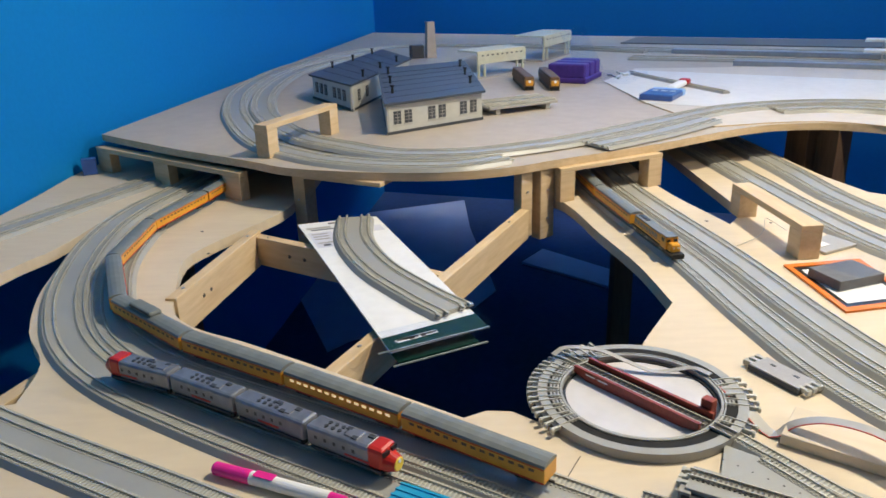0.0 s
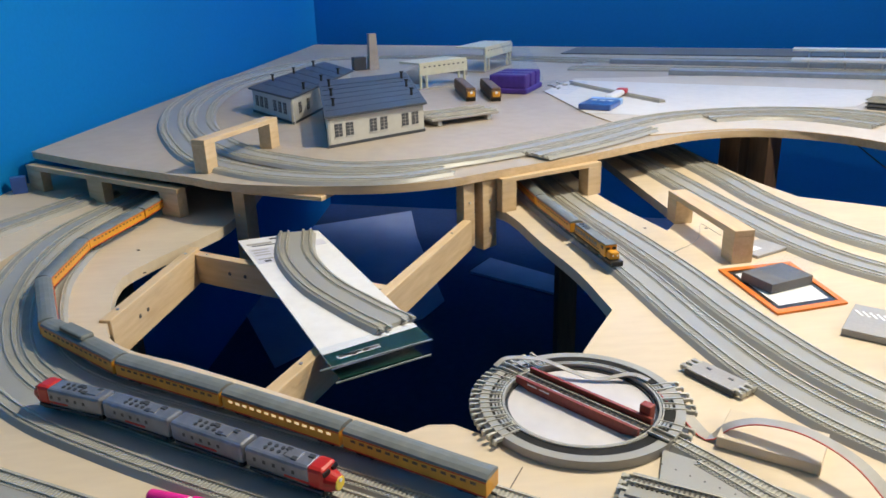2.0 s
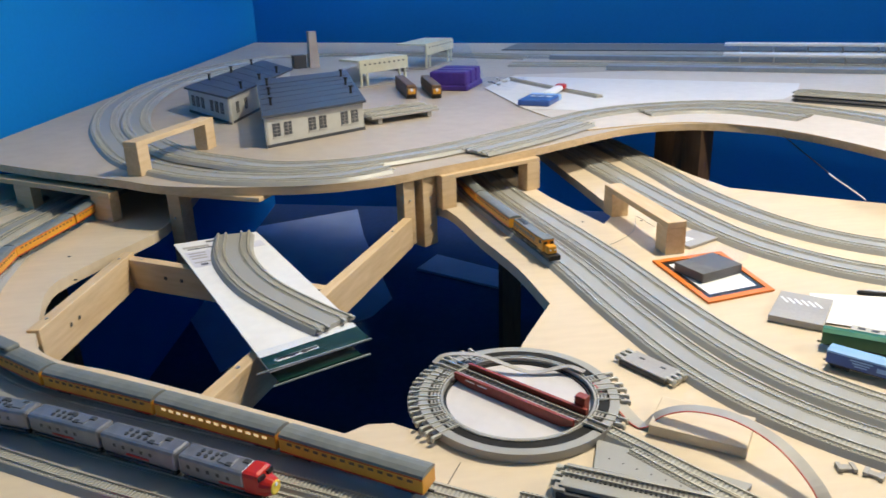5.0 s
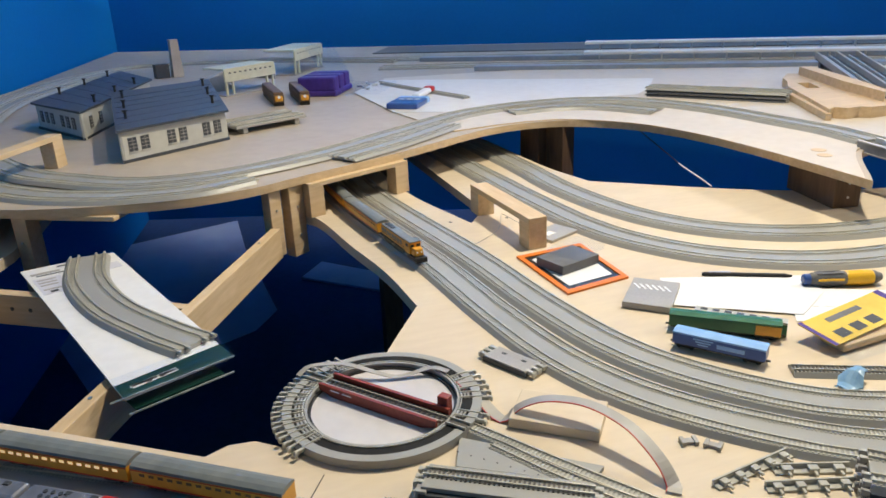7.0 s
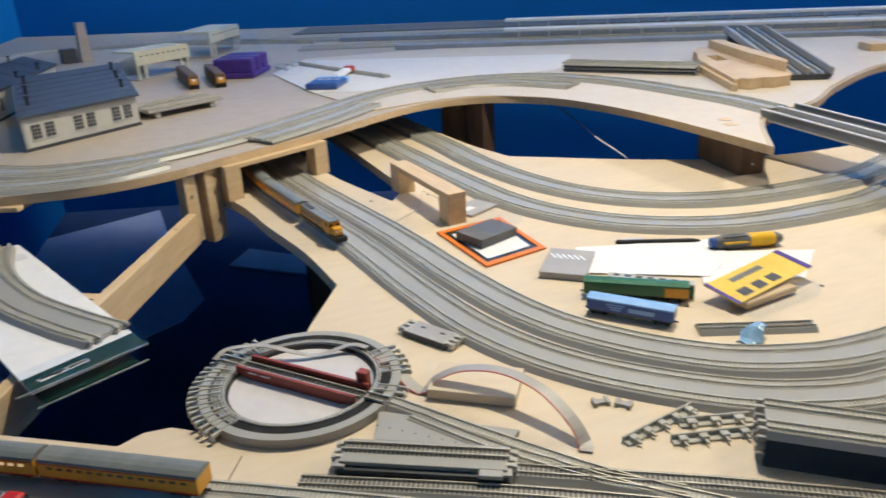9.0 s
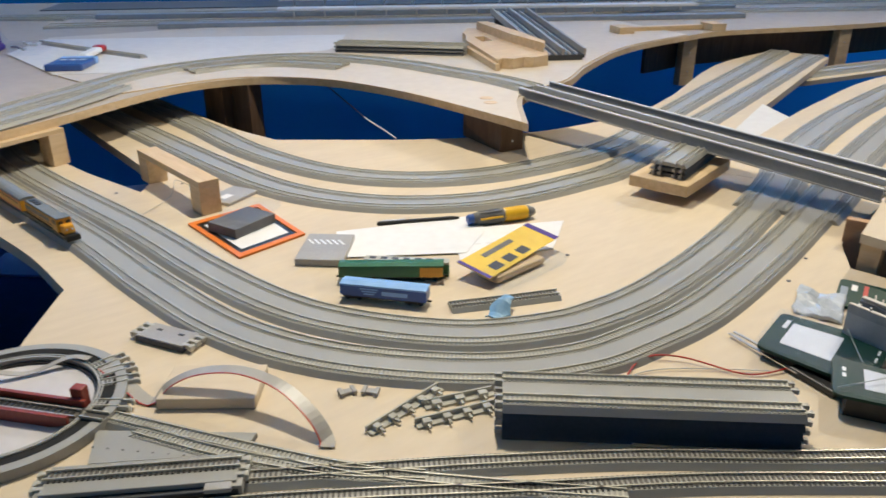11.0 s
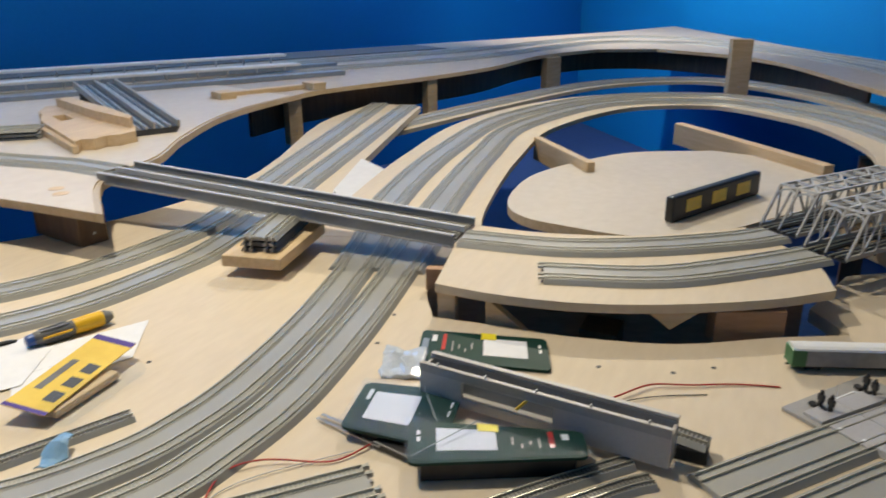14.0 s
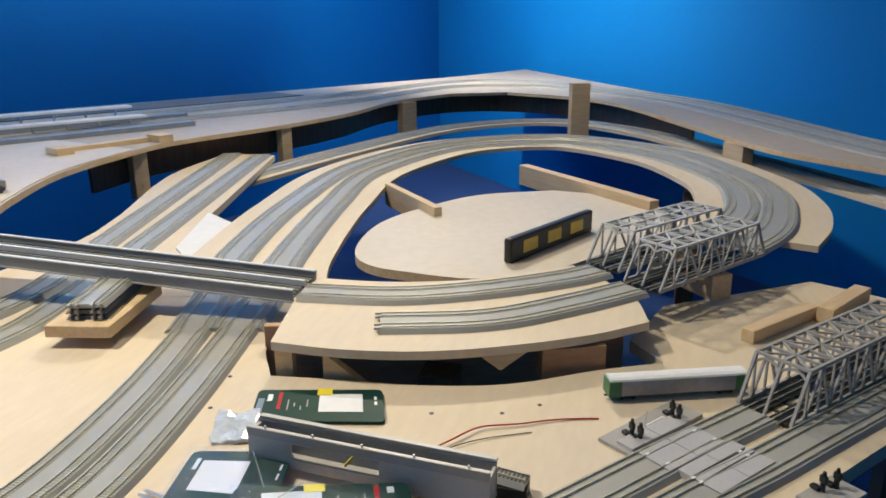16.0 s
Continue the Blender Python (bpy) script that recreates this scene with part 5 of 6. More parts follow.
part("handle", box(0.13, 0.026, 0.014, 0.10, 0, 0.006, 0.005, taper=0.9), WHITEPL, t)
part("handle_tip", box(0.03, 0.03, 0.016, 0.175, 0, 0.006, 0.006), RED, t)
track(flat([(0.60, 2.30), (0.655, 2.12), (0.735, 1.885)], 0.083), "loose grey track piece behind the brush", lanes=1, group="")
# carved wood and viaduct track leaning on it
t = thing("carved_support", "carved pine track support board on the white sheet", "wooden support", (0, 0, 0.083))
part("board", slab([(1.31, 1.19), (1.335, 1.203), (1.350, 1.180), (1.385, 1.183), (1.402, 1.166), (1.45, 1.166), (1.50, 1.22), (1.56, 1.36), (1.66, 1.62), (1.62, 1.66), (1.55, 1.60), (1.52, 1.55), (1.46, 1.48)], 0.024, 0.0238, [[(1.475, 1.43), (1.515, 1.51), (1.545, 1.50), (1.505, 1.42)]]), PINE, t)
part("upper_step", slab([(1.47, 1.20), (1.50, 1.225), (1.56, 1.36), (1.655, 1.61), (1.625, 1.625), (1.52, 1.37)], 0.046, 0.022), PINE, t)
part("side_strip", bar((1.305, 1.185, 0.008), (1.455, 1.49, 0.008), 0.012, 0.015), PINE, t)
VA, VB = Vector((1.530, 1.190, 0.092)), Vector((1.805, 1.68, 0.135))
t = thing("viaduct_track", "grey plastic viaduct track leaning on carved wood", "viaduct", tuple(VA), ang(VA, VB))
L = span(VA, VB)
vr = VB.z - VA.z
vp = lambda x, y, z: (x, y, z + vr * x / L)
part("deck", bar(vp(0, 0, 0), vp(L, 0, 0), 0.11, 0.008), DARKGREY, t)
for y in (-0.055, 0.0, 0.055):
    part("parapet", bar(vp(0, y, 0.010), vp(L, y, 0.010), 0.006, 0.018), GREYPL, t)
for y in (-0.035, -0.018, 0.018, 0.035):
    part("rail", bar(vp(0, y, 0.006), vp(L, y, 0.006), 0.003, 0.005), RAIL, t)
part("end_leg", box(0.02, 0.10, 0.008, 0.01, 0, -0.0088), DARKGREY, t)
part("end_leg", box(0.02, 0.10, vr + 0.004, L - 0.03, 0, -0.0088), DARKGREY, t)
t = thing("track_underlay", "dark grey track bed strip along the back wall", "track bed", (0.0, 0.0, DZ))
UNDER = mottled("dark_track_bed", (0.10, 0.10, 0.10), (0.15, 0.15, 0.145), 8, 0.55, bump=0.1, fine=200)
part("strip", slab([(0.80, 3.27), (0.94, 3.52), (4.02, 1.76), (3.88, 1.51)], 0.0035, 0.0034), UNDER, t)
# station platforms with long white roofs along the back
for a, b, z in (((0.90, 2.86), (2.95, 1.60), 0.0), ((0.98, 2.46), (2.72, 1.42), 0.0)):
    t = thing("station_platform", "long grey-blue station platform along the back tracks", "platform", (*a, DZ), ang(a, b), "station platforms")
    part("slab", box(span(a, b), 0.05, 0.016, span(a, b) / 2, 0.0, 0, 0.001), PLATBLUE, t)
    part("edge_line", box(span(a, b), 0.004, 0.0006, span(a, b) / 2, -0.02, 0.014), WHITEPL, t)
for a, b, z in (((1.475, 2.57), (2.80, 1.745), 0.131), ((1.40, 2.44), (2.69, 1.60), 0.111)):
    t = thing("platform_canopy", "long white platform canopy on posts", "canopy", (*a, 0.0805), ang(a, b), "platform canopies")
    L = span(a, b)
    part("roof", box(L, 0.06, 0.009, L / 2, 0, z - 0.0805, 0.002), WHITEPL, t)
    for k in range(14):
        part("post", box(0.006, 0.006, z - 0.0805, L * (k + 0.5) / 14, 0.0, 0), LIGHTGREY, t)

# ---- things on the lower board ----
# blister card with curved track on the joists
C0, C1, C2, C3 = (-0.275, 1.160), (-0.142, 1.192), (0.020, 0.746), (-0.095, 0.690)
t = thing("track_package", "white blister card with curved double track inside", "package", (0, 0, 0.0045), 0)
part("card", slab([C0, C1, C2, C3], 0.0022, 0.002), PAPER, t, "white printed card")
lerp = lambda a, b, u: (a[0] + (b[0] - a[0]) * u, a[1] + (b[1] - a[1]) * u)
part("green_band", slab([lerp(C0, C3, 0.93), lerp(C1, C2, 0.92), C2, C3], 0.0026, 0.0003), DKGREEN, t, "dark green card end")
for k in range(3):
    c = lerp(lerp(C0, C3, 0.965), lerp(C1, C2, 0.955), 0.2 + 0.12 * k)
    part("lettering_bar", box(0.022, 0.008, 0.0003, c[0], c[1], 0.0027, rz=26), WHITEPL, t)
card_at = lambda u, v: lerp(lerp(C0, C3, u), lerp(C1, C2, u), v)
def card_patch(name, u0, u1, v0, v1, mat, dz=0.0):
    part(name, slab([card_at(u0, v0), card_at(u0, v1), card_at(u1, v1), card_at(u1, v0)], 0.0026 + dz, 0.0003), mat, t)
card_patch("hang_slot", 0.020, 0.032, 0.36, 0.62, BLACK)
card_patch("lettering_bar", 0.055, 0.072, 0.06, 0.36, GREYPL)
card_patch("lettering_bar", 0.080, 0.088, 0.10, 0.50, DARKGREY)
card_patch("print_panel", 0.11, 0.26, 0.04, 0.32, LILAC)
card_patch("print_panel", 0.10, 0.16, 0.70, 0.95, LILAC)
for u in (0.125, 0.150, 0.175, 0.215):
    card_patch("lettering_bar", u, u + 0.009, 0.07, 0.20 + (u * 37 % 1) * 0.10, GREYPL, 0.0003)
card_patch("print_mark", 0.235, 0.250, 0.12, 0.20, DARKGREY, 0.0003)
for v0, v1 in ((0.10, 0.34), (0.40, 0.52)):
    card_patch("lettering_bar", 0.955, 0.965, v0, v1, WHITEPL, 0.0004)
track([(-0.178, 1.172, 0.0027), (-0.168, 1.06, 0.0027), (-0.125, 0.94, 0.0027), (-0.062, 0.84, 0.0027), (-0.02, 0.785, 0.0027)], "", parent=t, wide=1.15, open_ends=(0, 1))
q, s = smooth([(-0.105, 0.70, 0.0028), (0.015, 0.755, 0.0028)], 0.02)
part("clear_blister", sweep(q, s, [(-0.02, 0), (-0.017, 0.012), (0.017, 0.012), (0.02, 0)]), CLEAR, t)
part("blister_edge", bar((-0.108, 0.683, 0.004), (0.022, 0.741, 0.004), 0.0016, 0.0016), CLEAREDGE, t, "bright edge of the clear blister")
t = thing("track_package", "second blister pack below the white card", "package", (-0.048, 0.731, -0.0105), 25)
part("card", box(0.104, 0.044, 0.002, 0, 0.0, 0.002), DKGREEN, t)
part("clear_blister", box(0.10, 0.04, 0.008, 0, 0, 0.0042, 0.002), CLEAR, t)
part("blister_edge", box(0.122, 0.0016, 0.0016, 0, -0.028, 0.003), CLEAREDGE, t, "bright edge of the clear blister")
# orange card frame
O = [(0.456, 0.912), (0.463, 0.756), (0.568, 0.774), (0.572, 0.924)]
oc = (0.514, 0.842)
t = thing("orange_card", "orange framed insert card with black block and clear lid", "packaging", (0, 0, 0.0004))
part("frame", slab([lerp(oc, p, 1.0) for p in O], 0.003, 0.0028, [[lerp(oc, p, 0.86) for p in O]]), ORANGE, t)
part("sheet", slab([lerp(oc, p, 0.85) for p in O], 0.0016, 0.0014), BLACK, t)
part("white_sheet", slab([lerp(oc, p, 0.72) for p in O], 0.0022, 0.0005), PAPER, t)
part("black_block", box(0.075, 0.055, 0.014, 0.512, 0.852, 0.0026, 0.001, rz=18), TOOLGREY, t)
part("clear_lid", box(0.07, 0.06, 0.012, 0.53, 0.86, 0.017, 0.004, rz=30), CLEAR, t)
t = thing("grey_baseplate", "small grey base plate with white label", "base plate", (0.555, 0.985, 0.0004), 25)
part("plate", box(0.07, 0.05, 0.005, 0, 0, 0, 0.001), GREYPL, t)
part("label_patch", box(0.02, 0.014, 0.0004, -0.012, 0, 0.005), PAPER, t)
t = thing("grey_platform", "short grey platform piece with hatched marking", "platform", (0.556, 0.700, 0.0004), ang((0.504, 0.691), (0.55, 0.649)))
part("slab", box(0.062, 0.085, 0.009, 0, 0.006, 0, 0.0008), GREYPL, t)
for k in range(6):
    part("hatch_mark", box(0.003, 0.018, 0.0004, -0.022 + k * 0.008, 0.02, 0.009, rz=35), WHITEPL, t)
for pts, z, lab in (([(0.562, 0.677), (0.606, 0.754), (0.79, 0.683), (0.775, 0.63), (0.70, 0.585)], 0.0022, "plain white sheet of paper on plywood"), ([(0.68, 0.575), (0.74, 0.66), (0.885, 0.585), (0.80, 0.525)], 0.0012, "white instruction sheet with faint print")):
    t = thing("paper_sheet", lab, "paper", (0, 0, 0.0003), 0, "paper sheets")
    part("sheet", slab(pts, z, 0.0005), PAPER, t)
    if z < 0.002:
        for k in range(5):
            c = lerp((0.73, 0.60), (0.80, 0.565), k / 4)
            part("print_bar", box(0.012, 0.002, 0.0002, c[0], c[1], z, rz=-28), LIGHTGREY, t)
t = thing("screwdriver", "yellow and grey handled screwdriver with blue collar", "screwdriver", (0.812, 0.641, 0.0106), ang((0.757, 0.660), (0.872, 0.622)))
t.scale = (0.86, 0.86, 0.86)
q, s = smooth([(-0.02, 0, 0), (0, 0, 0), (0.05, 0, 0), (0.09, 0, 0)], 0.006)


def lathe(prof, seg=20):
    bm = bmesh.new()
    rows = [[bm.verts.new((x, r * math.cos(2 * math.pi * i / seg), r * math.sin(2 * math.pi * i / seg))) for i in range(seg)] for x, r in prof]
    for a, b in zip(rows, rows[1:]):
        for i in range(seg):
            bm.faces.new((a[i], a[(i + 1) % seg], b[(i + 1) % seg], b[i]))
    bm.faces.new(rows[0]), bm.faces.new(rows[-1])
    bmesh.ops.recalc_face_normals(bm, faces=bm.faces)
    return bm


part("handle", lathe([(-0.052, 0.008), (-0.045, 0.0105), (-0.02, 0.0100), (0.02, 0.0115), (0.052, 0.0105), (0.062, 0.006)]), TOOLGREY, t)
part("yellow_grip", lathe([(0.004, 0.0105), (0.008, 0.0118), (0.03, 0.0122), (0.045, 0.0115), (0.050, 0.0100)]), TOOLYEL, t, "yellow grip")
part("collar", lathe([(-0.060, 0.006), (-0.058, 0.0085), (-0.050, 0.0088), (-0.046, 0.0085)]), BLUECAR, t, "blue collar")
for k in range(6):
    part("grip_rib", bar((-0.04, 0.0102 * math.cos(k), 0.0102 * math.sin(k)), (0.0, 0.0106 * math.cos(k), 0.0106 * math.sin(k)), 0.003), TOOLYEL if k % 3 == 0 else TOOLGREY, t)
t = thing("plastic_bag", "yellow labelled clear bag with brown parts", "bag", (0.725, 0.525, 0.0003), ang((0.65, 0.50), (0.825, 0.515)))
bm = box(0.12, 0.06, 0.016, -0.01, -0.02, 0.0, 0.006)
part("bag", bm, CLEAR, t)
part("contents", box(0.09, 0.035, 0.010, -0.015, -0.012, 0.001, 0.004), PINE, t, "brown parts inside")
e = part("header_card", box(0.150, 0.050, 0.0012, 0, 0, 0, 0.0002), YELLABEL, t, "yellow header card")
e.matrix_local = pose(0.0, 0.005, 0.018, 8, -2, 6)
for x, w in ((-0.072, 0.006), (0.070, 0.010)):
    part("purple_end", box(w, 0.0502, 0.0003, x, 0, 0.0012), PURPLE, e)
for k in range(3):
    part("picture_mark", box(0.018, 0.014, 0.0003, -0.045 + k * 0.028, -0.012, 0.0012), DARKGREY, e)
part("lettering_bar", box(0.06, 0.008, 0.0003, -0.01, 0.012, 0.0012), TOOLGREY, e)
track(flat([(0.588, 0.482), (0.645, 0.455), (0.705, 0.428)], 0.0003), "short loose track with dark ties", lanes=1, dark=True, group="", h=0.005)
t = thing("foam_scrap", "crumpled light blue plastic scrap on track", "scrap", (0.622, 0.437, 0.0003), 20)
bm = box(0.046, 0.026, 0.0016, 0, 0, 0.006, 0.0)
bmesh.ops.subdivide_edges(bm, edges=bm.edges[:], cuts=5, use_grid_fill=True)
for v in bm.verts:
    v.co.y *= 1.0 - 0.55 * abs(math.sin(v.co.x * 75))
    v.co.z += 0.006 * math.sin(v.co.x * 110) + 0.004 * math.cos(v.co.y * 150) + noise.noise(v.co * 70) * 0.003
    v.co.z = max(v.co.z, 0)
part("scrap", bm, SCRAPBLUE, t)
# joiner sprues and two loose joiners
for x, y, r in ((0.411, 0.415, -15), (0.428, 0.402, -50)):
    t = thing("track_joiner", "loose grey plastic track joiner on plywood", "track joiner", (x, y, 0.0003), r, "loose track joiners")
    part("plate", box(0.016, 0.007, 0.003, 0, 0, 0, 0.0005), GREYPL, t)
    for k in (-1, 1):
        part("lug", box(0.004, 0.011, 0.004, k * 0.006, 0, 0, 0.0005), GREYPL, t)
for (x0, y0), (x1, y1), n in (((0.393, 0.352), (0.482, 0.366), 5), ((0.430, 0.335), (0.503, 0.313), 4), ((0.452, 0.352), (0.515, 0.330), 3)):
    t = thing("joiner_sprue", "pale grey moulded strip of unused track joiners", "track joiner", ((x0 + x1) / 2, (y0 + y1) / 2, 0.0003), ang((x0, y0), (x1, y1)), "joiner strips")
    Lj = span((x0, y0), (x1, y1))
    part("web", box(Lj, 0.0020, 0.0062, 0, 0.004, 0, 0.0004), TIE, t)
    part("ledge", box(Lj, 0.0085, 0.0018, 0, 0.0, 0, 0.0004), TIE, t)
    for k in range(n):
        x = (k + 0.5) / n * Lj - Lj / 2
        part("clip", box(Lj / n * 0.40, 0.0068, 0.0040, x, -0.001, 0.0018, 0.0006), TIE, t)
        part("pin", box(0.0022, 0.0060, 0.0022, x, -0.0072, 0.002), TIE, t)
t = thing("track_crossing", "short grey track base with joiners at both ends", "track piece", (0.318, 0.612, 0.0003), -62)
part("base", box(0.062, 0.030, 0.006, 0, 0, 0, 0.0006), DARKGREY, t)
part("top_plate", box(0.060, 0.028, 0.0015, 0, 0, 0.006, 0.0004), GREYPL, t)
for k in (-1, 1):
    for g in (-0.009, 0.0, 0.009):
        part("joiner", box(0.012, 0.0042, 0.0045, k * 0.033, g, 0.0032, 0.0005), TIE, t)
        part("hook", box(0.0032, 0.0065, 0.0055, k * 0.038, g, 0.0022, 0.0005), TIE, t)
    part("mark", box(0.006, 0.003, 0.0004, k * 0.014, 0.004, 0.0075), DARKGREY, t)
# pink marker and cyan tray at the front
t = thing("marker_pen", "pink and white marker pen on plywood", "pen", (-0.18, 0.462, 0.0065), ang((-0.239, 0.489), (-0.122, 0.437)))
part("cap", lathe([(-0.068, 0.0045), (-0.066, 0.006), (-0.03, 0.0065), (-0.028, 0.006)]), PINK, t, "pink cap")
part("barrel", lathe([(-0.028, 0.0062), (0.05, 0.0062)]), WHITEPL, t)
part("end_plug", lathe([(0.05, 0.0058), (0.064, 0.0055)]), PINK, t, "pink end plug")
part("print_mark", box(0.02, 0.008, 0.0004, -0.014, 0, 0.0060), PINK, t)
t = thing("cyan_strip", "ribbed cyan plastic strip at the track", "plastic strip", (-0.045, 0.422, 0.0003), -30)
part("strip", box(0.085, 0.03, 0.010, 0, 0, 0, 0.0015), CYAN, t)
for k in range(4):
    part("rib", box(0.085, 0.002, 0.0012, 0, -0.011 + k * 0.0075, 0.0098), CYAN, t)
# grey wall panel, cards and tools at the front right
W0, W1 = (0.862, 0.182), (0.838, -0.088)
t = thing("model_building_front", "grey plastic building front with a window opening", "model building", (0.851, 0.043, 0.0085), ang(W0, W1))
Lw = span(W0, W1) * 0.945
for x0, x1, z0, z1 in ((-Lw / 2, -Lw * 0.31, 0, 0.04), (Lw * 0.07, Lw / 2, 0, 0.04), (-Lw * 0.31, Lw * 0.07, 0, 0.011), (-Lw * 0.31, Lw * 0.07, 0.029, 0.04)):
    part("face", box(x1 - x0, 0.004, z1 - z0, (x0 + x1) / 2, -0.012, z0), PANELGREY, t)
part("inner_wall", box(Lw, 0.003, 0.034, 0, 0.010, 0.002), BRIDGEGREY, t)
# strip of darker grey painted for the shadow on the upper front
part("shade_band", box(Lw, 0.0006, 0.009, 0, -0.0143, 0.0305), GREYPL, t, "darker upper band for shadow")
for k in (-1, 1):
    part("end_cap", box(0.003, 0.024, 0.030, k * (Lw / 2 - 0.0015), -0.001, 0.003), PANELGREY, t)
part("top_ledge", box(Lw, 0.006, 0.003, 0, 0.012, 0.037, 0.0005), PANELGREY, t)
part("floor_strip", box(Lw, 0.026, 0.003, 0, 0, 0.0, 0.0005), PANELGREY, t)
for k in range(5):
    part("peg", rod(0.0012, 0.003, -Lw * 0.42 + k * Lw * 0.21, -0.012, 0.04, seg=8), LIGHTGREY, t)
part("lever", bar((-0.022, -0.008, 0.012), (-0.010, -0.004, 0.026), 0.0025), YELLABEL, t)
def round_card(pts, r=0.14):
    out = []
    for i in range(4):
        p, a, b = pts[i], pts[i - 1], pts[(i + 1) % 4]
        la, lb = span(p, a), span(p, b)
        e0, e1 = lerp(p, a, 0.008 / la), lerp(p, b, 0.008 / lb)
        for u in (0.0, 0.33, 0.67, 1.0):
            out.append(lerp(lerp(e0, p, u), lerp(p, e1, u), u))
    return out


# corners in order: lettered end, then the end with the white label
for pts, z, thick, lab in (([(0.927, 0.216), (0.998, 0.241), (1.035, 0.093), (0.962, 0.064)], 0.004, 0.0036, "dark green track package card with yellow sticker"),
                           ([(0.758, 0.214), (0.842, 0.232), (0.866, 0.130), (0.766, 0.108)], 0.014, 0.003, "dark green track package card with white label"),
                           ([(0.796, -0.020), (0.832, -0.004), (0.783, 0.152), (0.722, 0.122)], 0.022, 0.003, "dark green track package under torn clear film")):
    t = thing("package_card", lab, "package card", (0, 0, 0.0004), 0, "package cards")
    part("card", slab(round_card(pts), z, thick), DKGREEN, t)
    on = lambda u, v: lerp(lerp(pts[0], pts[3], u), lerp(pts[1], pts[2], u), v)

    def patch(name, u0, u1, v0, v1, mat, dz=0.0):
        part(name, slab([on(u0, v0), on(u0, v1), on(u1, v1), on(u1, v0)], z + 0.0004 + dz, 0.0003), mat, t)
    if "white" in lab:
        patch("white_label", 0.16, 0.62, 0.24, 0.80, PAPER)
    else:
        patch("white_label", 0.50, 0.84, 0.28, 0.84, PAPER)
        patch("yellow_sticker", 0.48, 0.60, 0.80, 1.02, STICKER, 0.0004)
        patch("red_mark", 0.175, 0.205, 0.36, 0.90, RED)
    for k in range(4 if "white" not in lab else 0):
        patch("lettering_bar", 0.255 + 0.05 * k, 0.265 + 0.05 * k, 0.34 + 0.10 * (k % 2), 0.66 - 0.10 * (k % 3), GREYPL)
    patch("white_mark", 0.09, 0.13, 0.62, 0.84, WHITEPL)
    if "sticker" in lab:
        patch("blue_corner", 0.02, 0.07, 0.25, 0.70, PLATBLUE)
    for v in (0.50, 0.66):
        patch("lettering_bar", 0.93, 0.95, v, v + 0.10, WHITEPL)
    if z > 0.01:
        mid_ = [lerp(on(0.5, 0.5), p, 0.86) for p in pts]
        part("pack_body", slab(mid_, z - thick, z - thick - 0.0004), BLACK, t, "black moulded pack below the card")
        part("clear_film", slab([lerp(on(0.55, 0.5), p, 1.04) for p in pts], z + 0.004, 0.0006), CLEAR, t, "clear plastic film")
        part("film_fold", bar((*on(0.98, 0.1), z + 0.003), (*on(0.60, 0.95), z + 0.006), 0.0007, 0.0007), CLEAREDGE, t, "pale fold in the film")
t = thing("blister_film", "bent clear blister film beside the cards", "packaging", (0.915, 0.225, 0.0003), 20)
bm = box(0.066, 0.05, 0.006, 0, 0, 0, 0.002)
bmesh.ops.subdivide_edges(bm, edges=bm.edges[:], cuts=4, use_grid_fill=True)
for v in bm.verts:
    v.co += noise.noise_vector(v.co * 70) * 0.006
    v.co.z = max(v.co.z, 0.0)
part("film", bm, FILM, t)
t = thing("tweezers", "pointed grey tweezers lying on plywood", "tweezers", (0.768, 0.197, 0.003), ang((0.777, 0.245), (0.757, 0.148)))
for y in (-1, 1):
    part("arm", bar((-0.055, y * 0.0035, 0.001), (0.03, y * 0.0055, 0.002), 0.0030, 0.0014), STEEL, t)
part("grip", box(0.05, 0.012, 0.007, 0.045, 0, -0.0025, 0.0015), BLACK, t)
# track ends poking out of the panel
track([(0.872, -0.08, 0.016), (0.868, -0.112, 0.014)], "short dark-tied track end at the grey panel", lanes=1, dark=True, group="", h=0.005)
t = thing("block_support", "black plastic block under the track end", "block", (0.868, -0.098, 0.0003), 0)
part("block", box(0.024, 0.03, 0.0135, 0, 0, 0, 0.001), BLACK, t)
# spirit level
t = thing("spirit_level", "black torpedo spirit level with yellow vials", "spirit level", (1.715, -0.034, 0.0004), ang((1.583, 0.032), (1.852, -0.101)))
part("body", box(0.30, 0.018, 0.048, 0, 0, 0, 0.004), BLACK, t)
for x in (-0.085, 0.0, 0.085):
    f = part("vial_frame", box(0.05, 0.0195, 0.026, x, 0, 0.012, 0.002), YELLABEL, t, "yellow vial window")
    part("vial", rod(0.006, 0.03, m=pose(x - 0.015, -0.0105, 0.025, 0, 90)), CLEAR, f)
# wires


def wire(label, pts, mat, r=0.0006):
    cu = bpy.data.curves.new("wire", "CURVE")
    cu.dimensions, cu.bevel_depth, cu.bevel_resolution = "3D", r, 2
    sp = cu.splines.new("NURBS")
    sp.points.add(len(pts) - 1)
    for p, c in zip(sp.points, pts):
        p.co = (*c, 1)
    sp.use_endpoint_u, sp.order_u = True, 4
    cu.materials.append(mat)
    ob = new("loose_wire", cu)
    dg = bpy.context.evaluated_depsgraph_get()
    me = bpy.data.meshes.new_from_object(ob.evaluated_get(dg))
    bpy.data.objects.remove(ob)
    tagged(new("loose_wire", me), label, "wire", "loose wires")


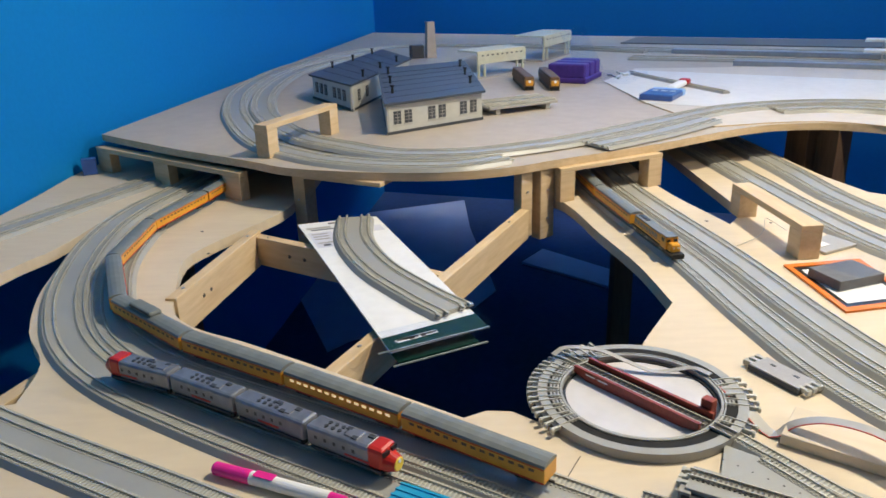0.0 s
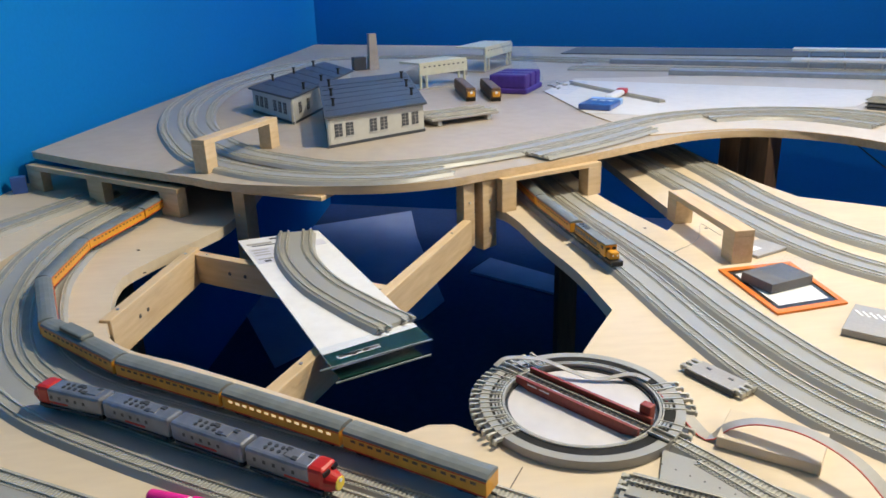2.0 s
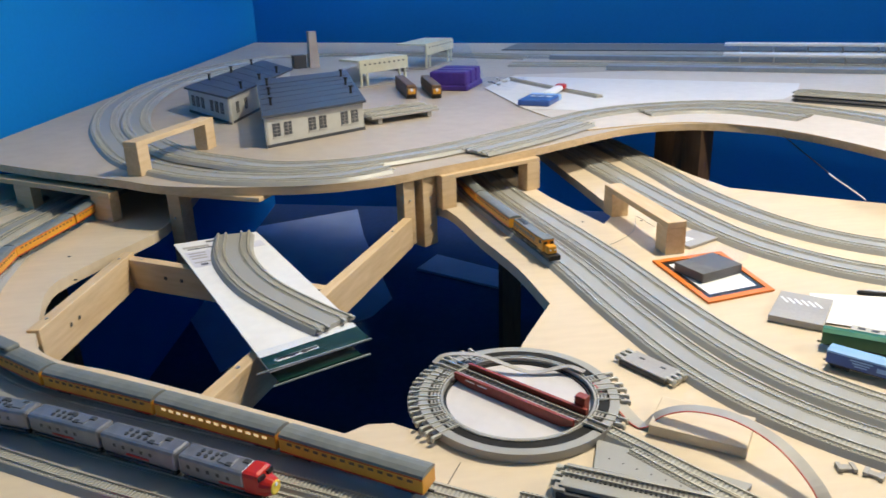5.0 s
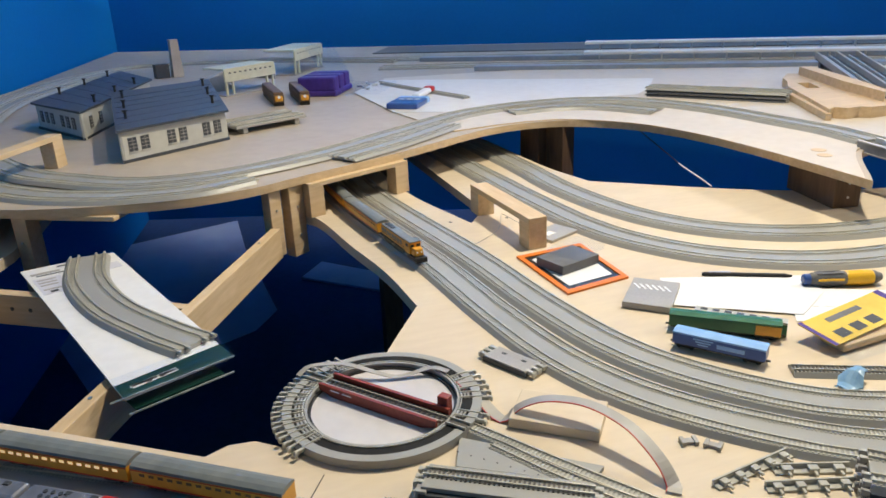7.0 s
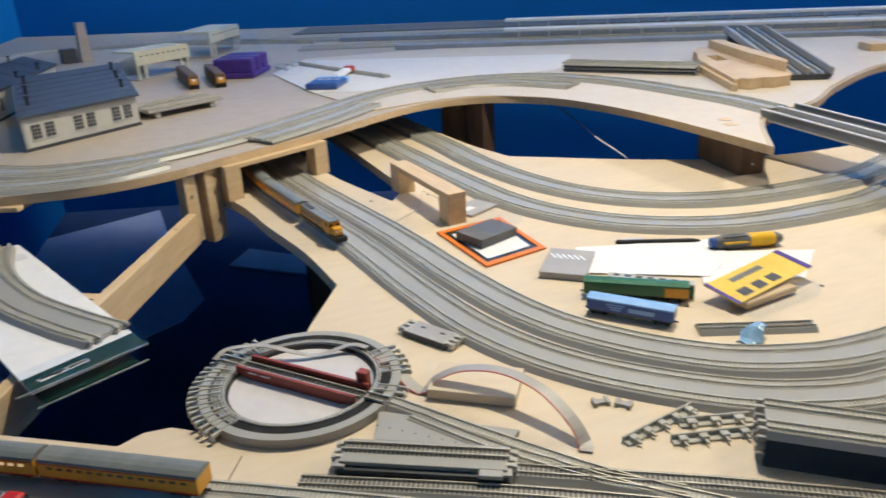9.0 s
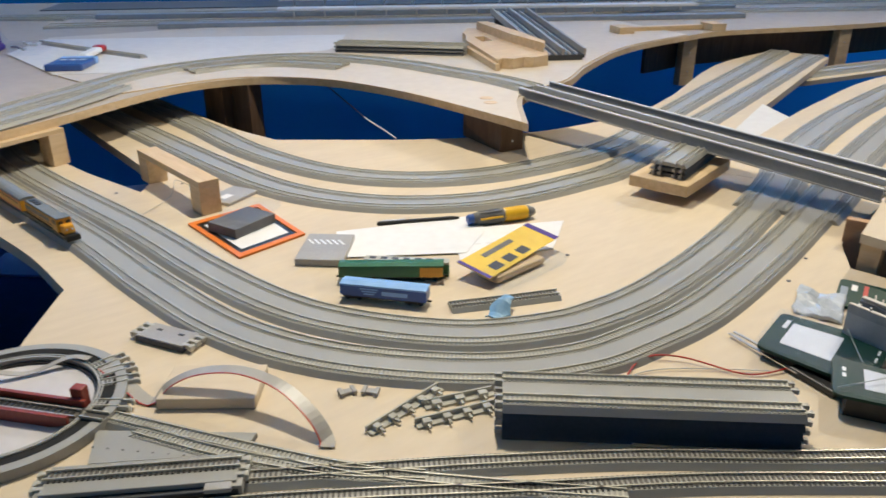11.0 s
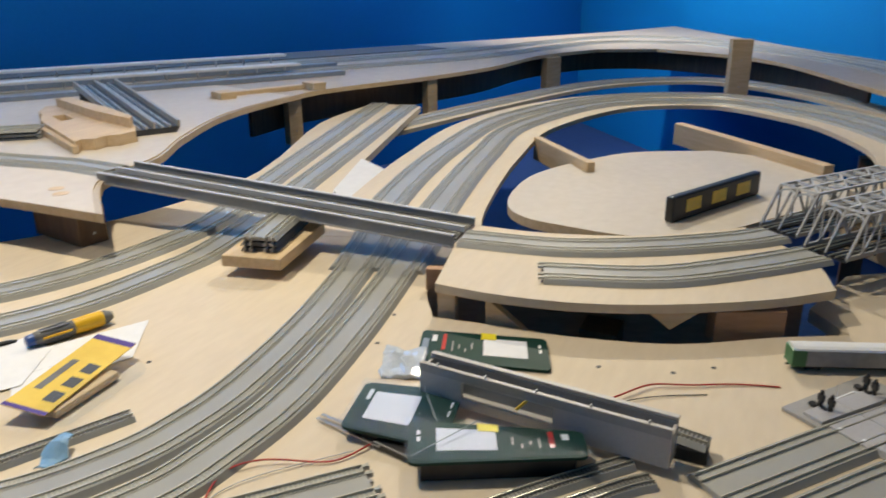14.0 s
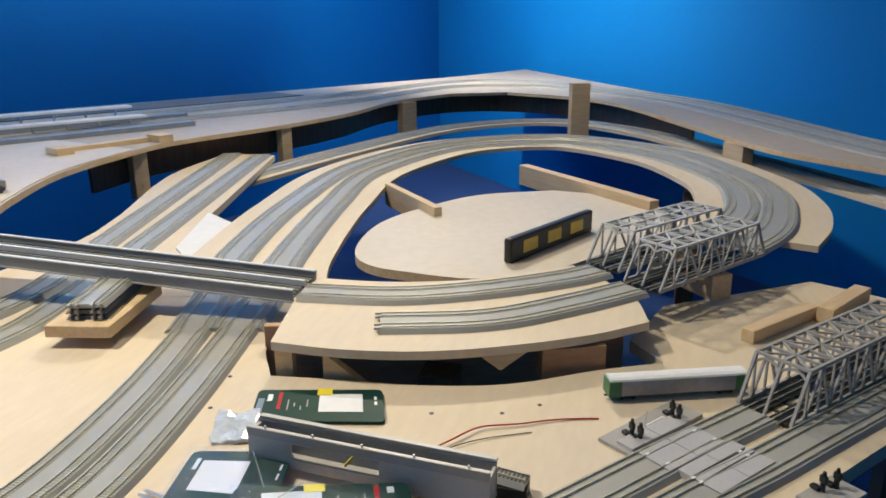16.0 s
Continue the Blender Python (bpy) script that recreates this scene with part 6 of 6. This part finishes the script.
wire("red insulated wire lying on plywood", [(0.90, 0.02, 0.001), (0.93, -0.01, 0.004), (0.96, -0.03, 0.006), (0.985, -0.045, 0.003), (0.995, -0.09, 0.003), (1.02, -0.12, 0.002), (1.033, -0.17, 0.001)], REDWIRE, 0.001)
wire("black insulated wire lying on plywood", [(0.895, 0.015, 0.001), (0.925, -0.015, 0.003), (0.955, -0.04, 0.002), (0.975, -0.08, 0.001), (0.985, -0.10, 0.001)], BLACK)
wire("red insulated wire beside the tweezers", [(0.624, 0.266, 0.001), (0.66, 0.285, 0.004), (0.69, 0.27, 0.006), (0.707, 0.235, 0.004), (0.716, 0.205, 0.002), (0.73, 0.19, 0.002), (0.765, 0.178, 0.004)], REDWIRE, 0.0009)
wire("grey insulated wire beside the tweezers", [(0.63, 0.268, 0.001), (0.662, 0.268, 0.003), (0.69, 0.24, 0.002), (0.745, 0.19, 0.002)], LIGHTGREY)
wire("dark cable slung below the deck edge", [(1.02, 1.56, 0.064), (1.008, 1.479, 0.055), (0.985, 1.36, 0.040), (0.962, 1.25, 0.030), (0.954, 1.211, 0.025)], BLACK, 0.0012)
wire("white cable end slung below the deck edge", [(0.954, 1.211, 0.025), (0.957, 1.19, 0.016), (0.964, 1.16, 0.010), (0.969, 1.12, -0.004)], WHITEPL, 0.0016)
# round plugs and screws in the boards
for x, y, z in ((1.075, 0.955, 0.0826), (1.095, 0.99, 0.0826)):
    t = thing("wood_plug", "round wooden plug set in the deck", "plug", (x, y, z), 0, "wooden plugs")
    part("disc", rod(0.013, 0.0006, seg=24), PINE, t)
for x, y in ((1.0, 0.02), (1.02, -0.06), (1.05, -0.10), (0.95, 0.28), (0.60, 1.05), (0.42, 1.12), (0.66, 0.62), (-0.30, 0.60), (-0.44, 1.16), (-0.40, 1.05), (0.52, 1.10), (1.03, 0.30), (-0.20, 0.65), (0.80, 0.50)):
    t = thing("wood_screw", "sunk dark screw head in the plywood", "screw", (x, y, 0.0002), 0, "board screws")
    part("head", rod(0.0028, 0.0004, seg=12), DARKGREY, t)

wire("thin pale green wire looped under the portal", [(0.4190, 0.9951, 0.001), (0.4464, 1.0093, 0.003), (0.4773, 1.0323, 0.004), (0.4969, 1.0691, 0.008), (0.5105, 1.1117, 0.012), (0.5177, 1.0799, 0.006), (0.5263, 1.0553, 0.002)], RIBBON, 0.0005)
t = thing("wooden_stick", "thin pale wooden stick beside the stacked track", "stick", (0.5635, 0.1906, 0.0003), ang((0.5524, 0.2021), (0.5746, 0.1792)))
part("shaft", box(0.0319, 0.0034, 0.0030, 0, 0, 0, 0.0005), PINE, t)
part("tip", box(0.006, 0.0028, 0.0024, 0.0179, 0, 0.0003, 0.0005), STEEL, t, "metal tip")
t = thing("pen", "slim black pen half under the paper", "pen", (0.7175, 0.7117, 0.0040), ang((0.6713, 0.7354), (0.7637, 0.6880)))
part("barrel", lathe([(-0.060, 0.002), (-0.057, 0.0034), (0.050, 0.0034), (0.060, 0.0014)], 12), BLACK, t)
part("clip", box(0.030, 0.0016, 0.0010, -0.036, 0, 0.0034), STEEL, t)
t = thing("wooden_stub", "small navy painted stub at the wall", "stub", (-0.8119, 1.5945, 0.0003), 20)
part("stub", box(0.03, 0.02, 0.036, 0, 0, 0, 0.001), BLUECAR, t)
t = thing("board_seam", "thin dark seam between two plywood boards", "seam", kind="structure")
part("seam", bar((0.0834, 0.4934, 0.0002), (0.0630, 0.4588, 0.0002), 0.0008, 0.0006), DARKTIE, t)
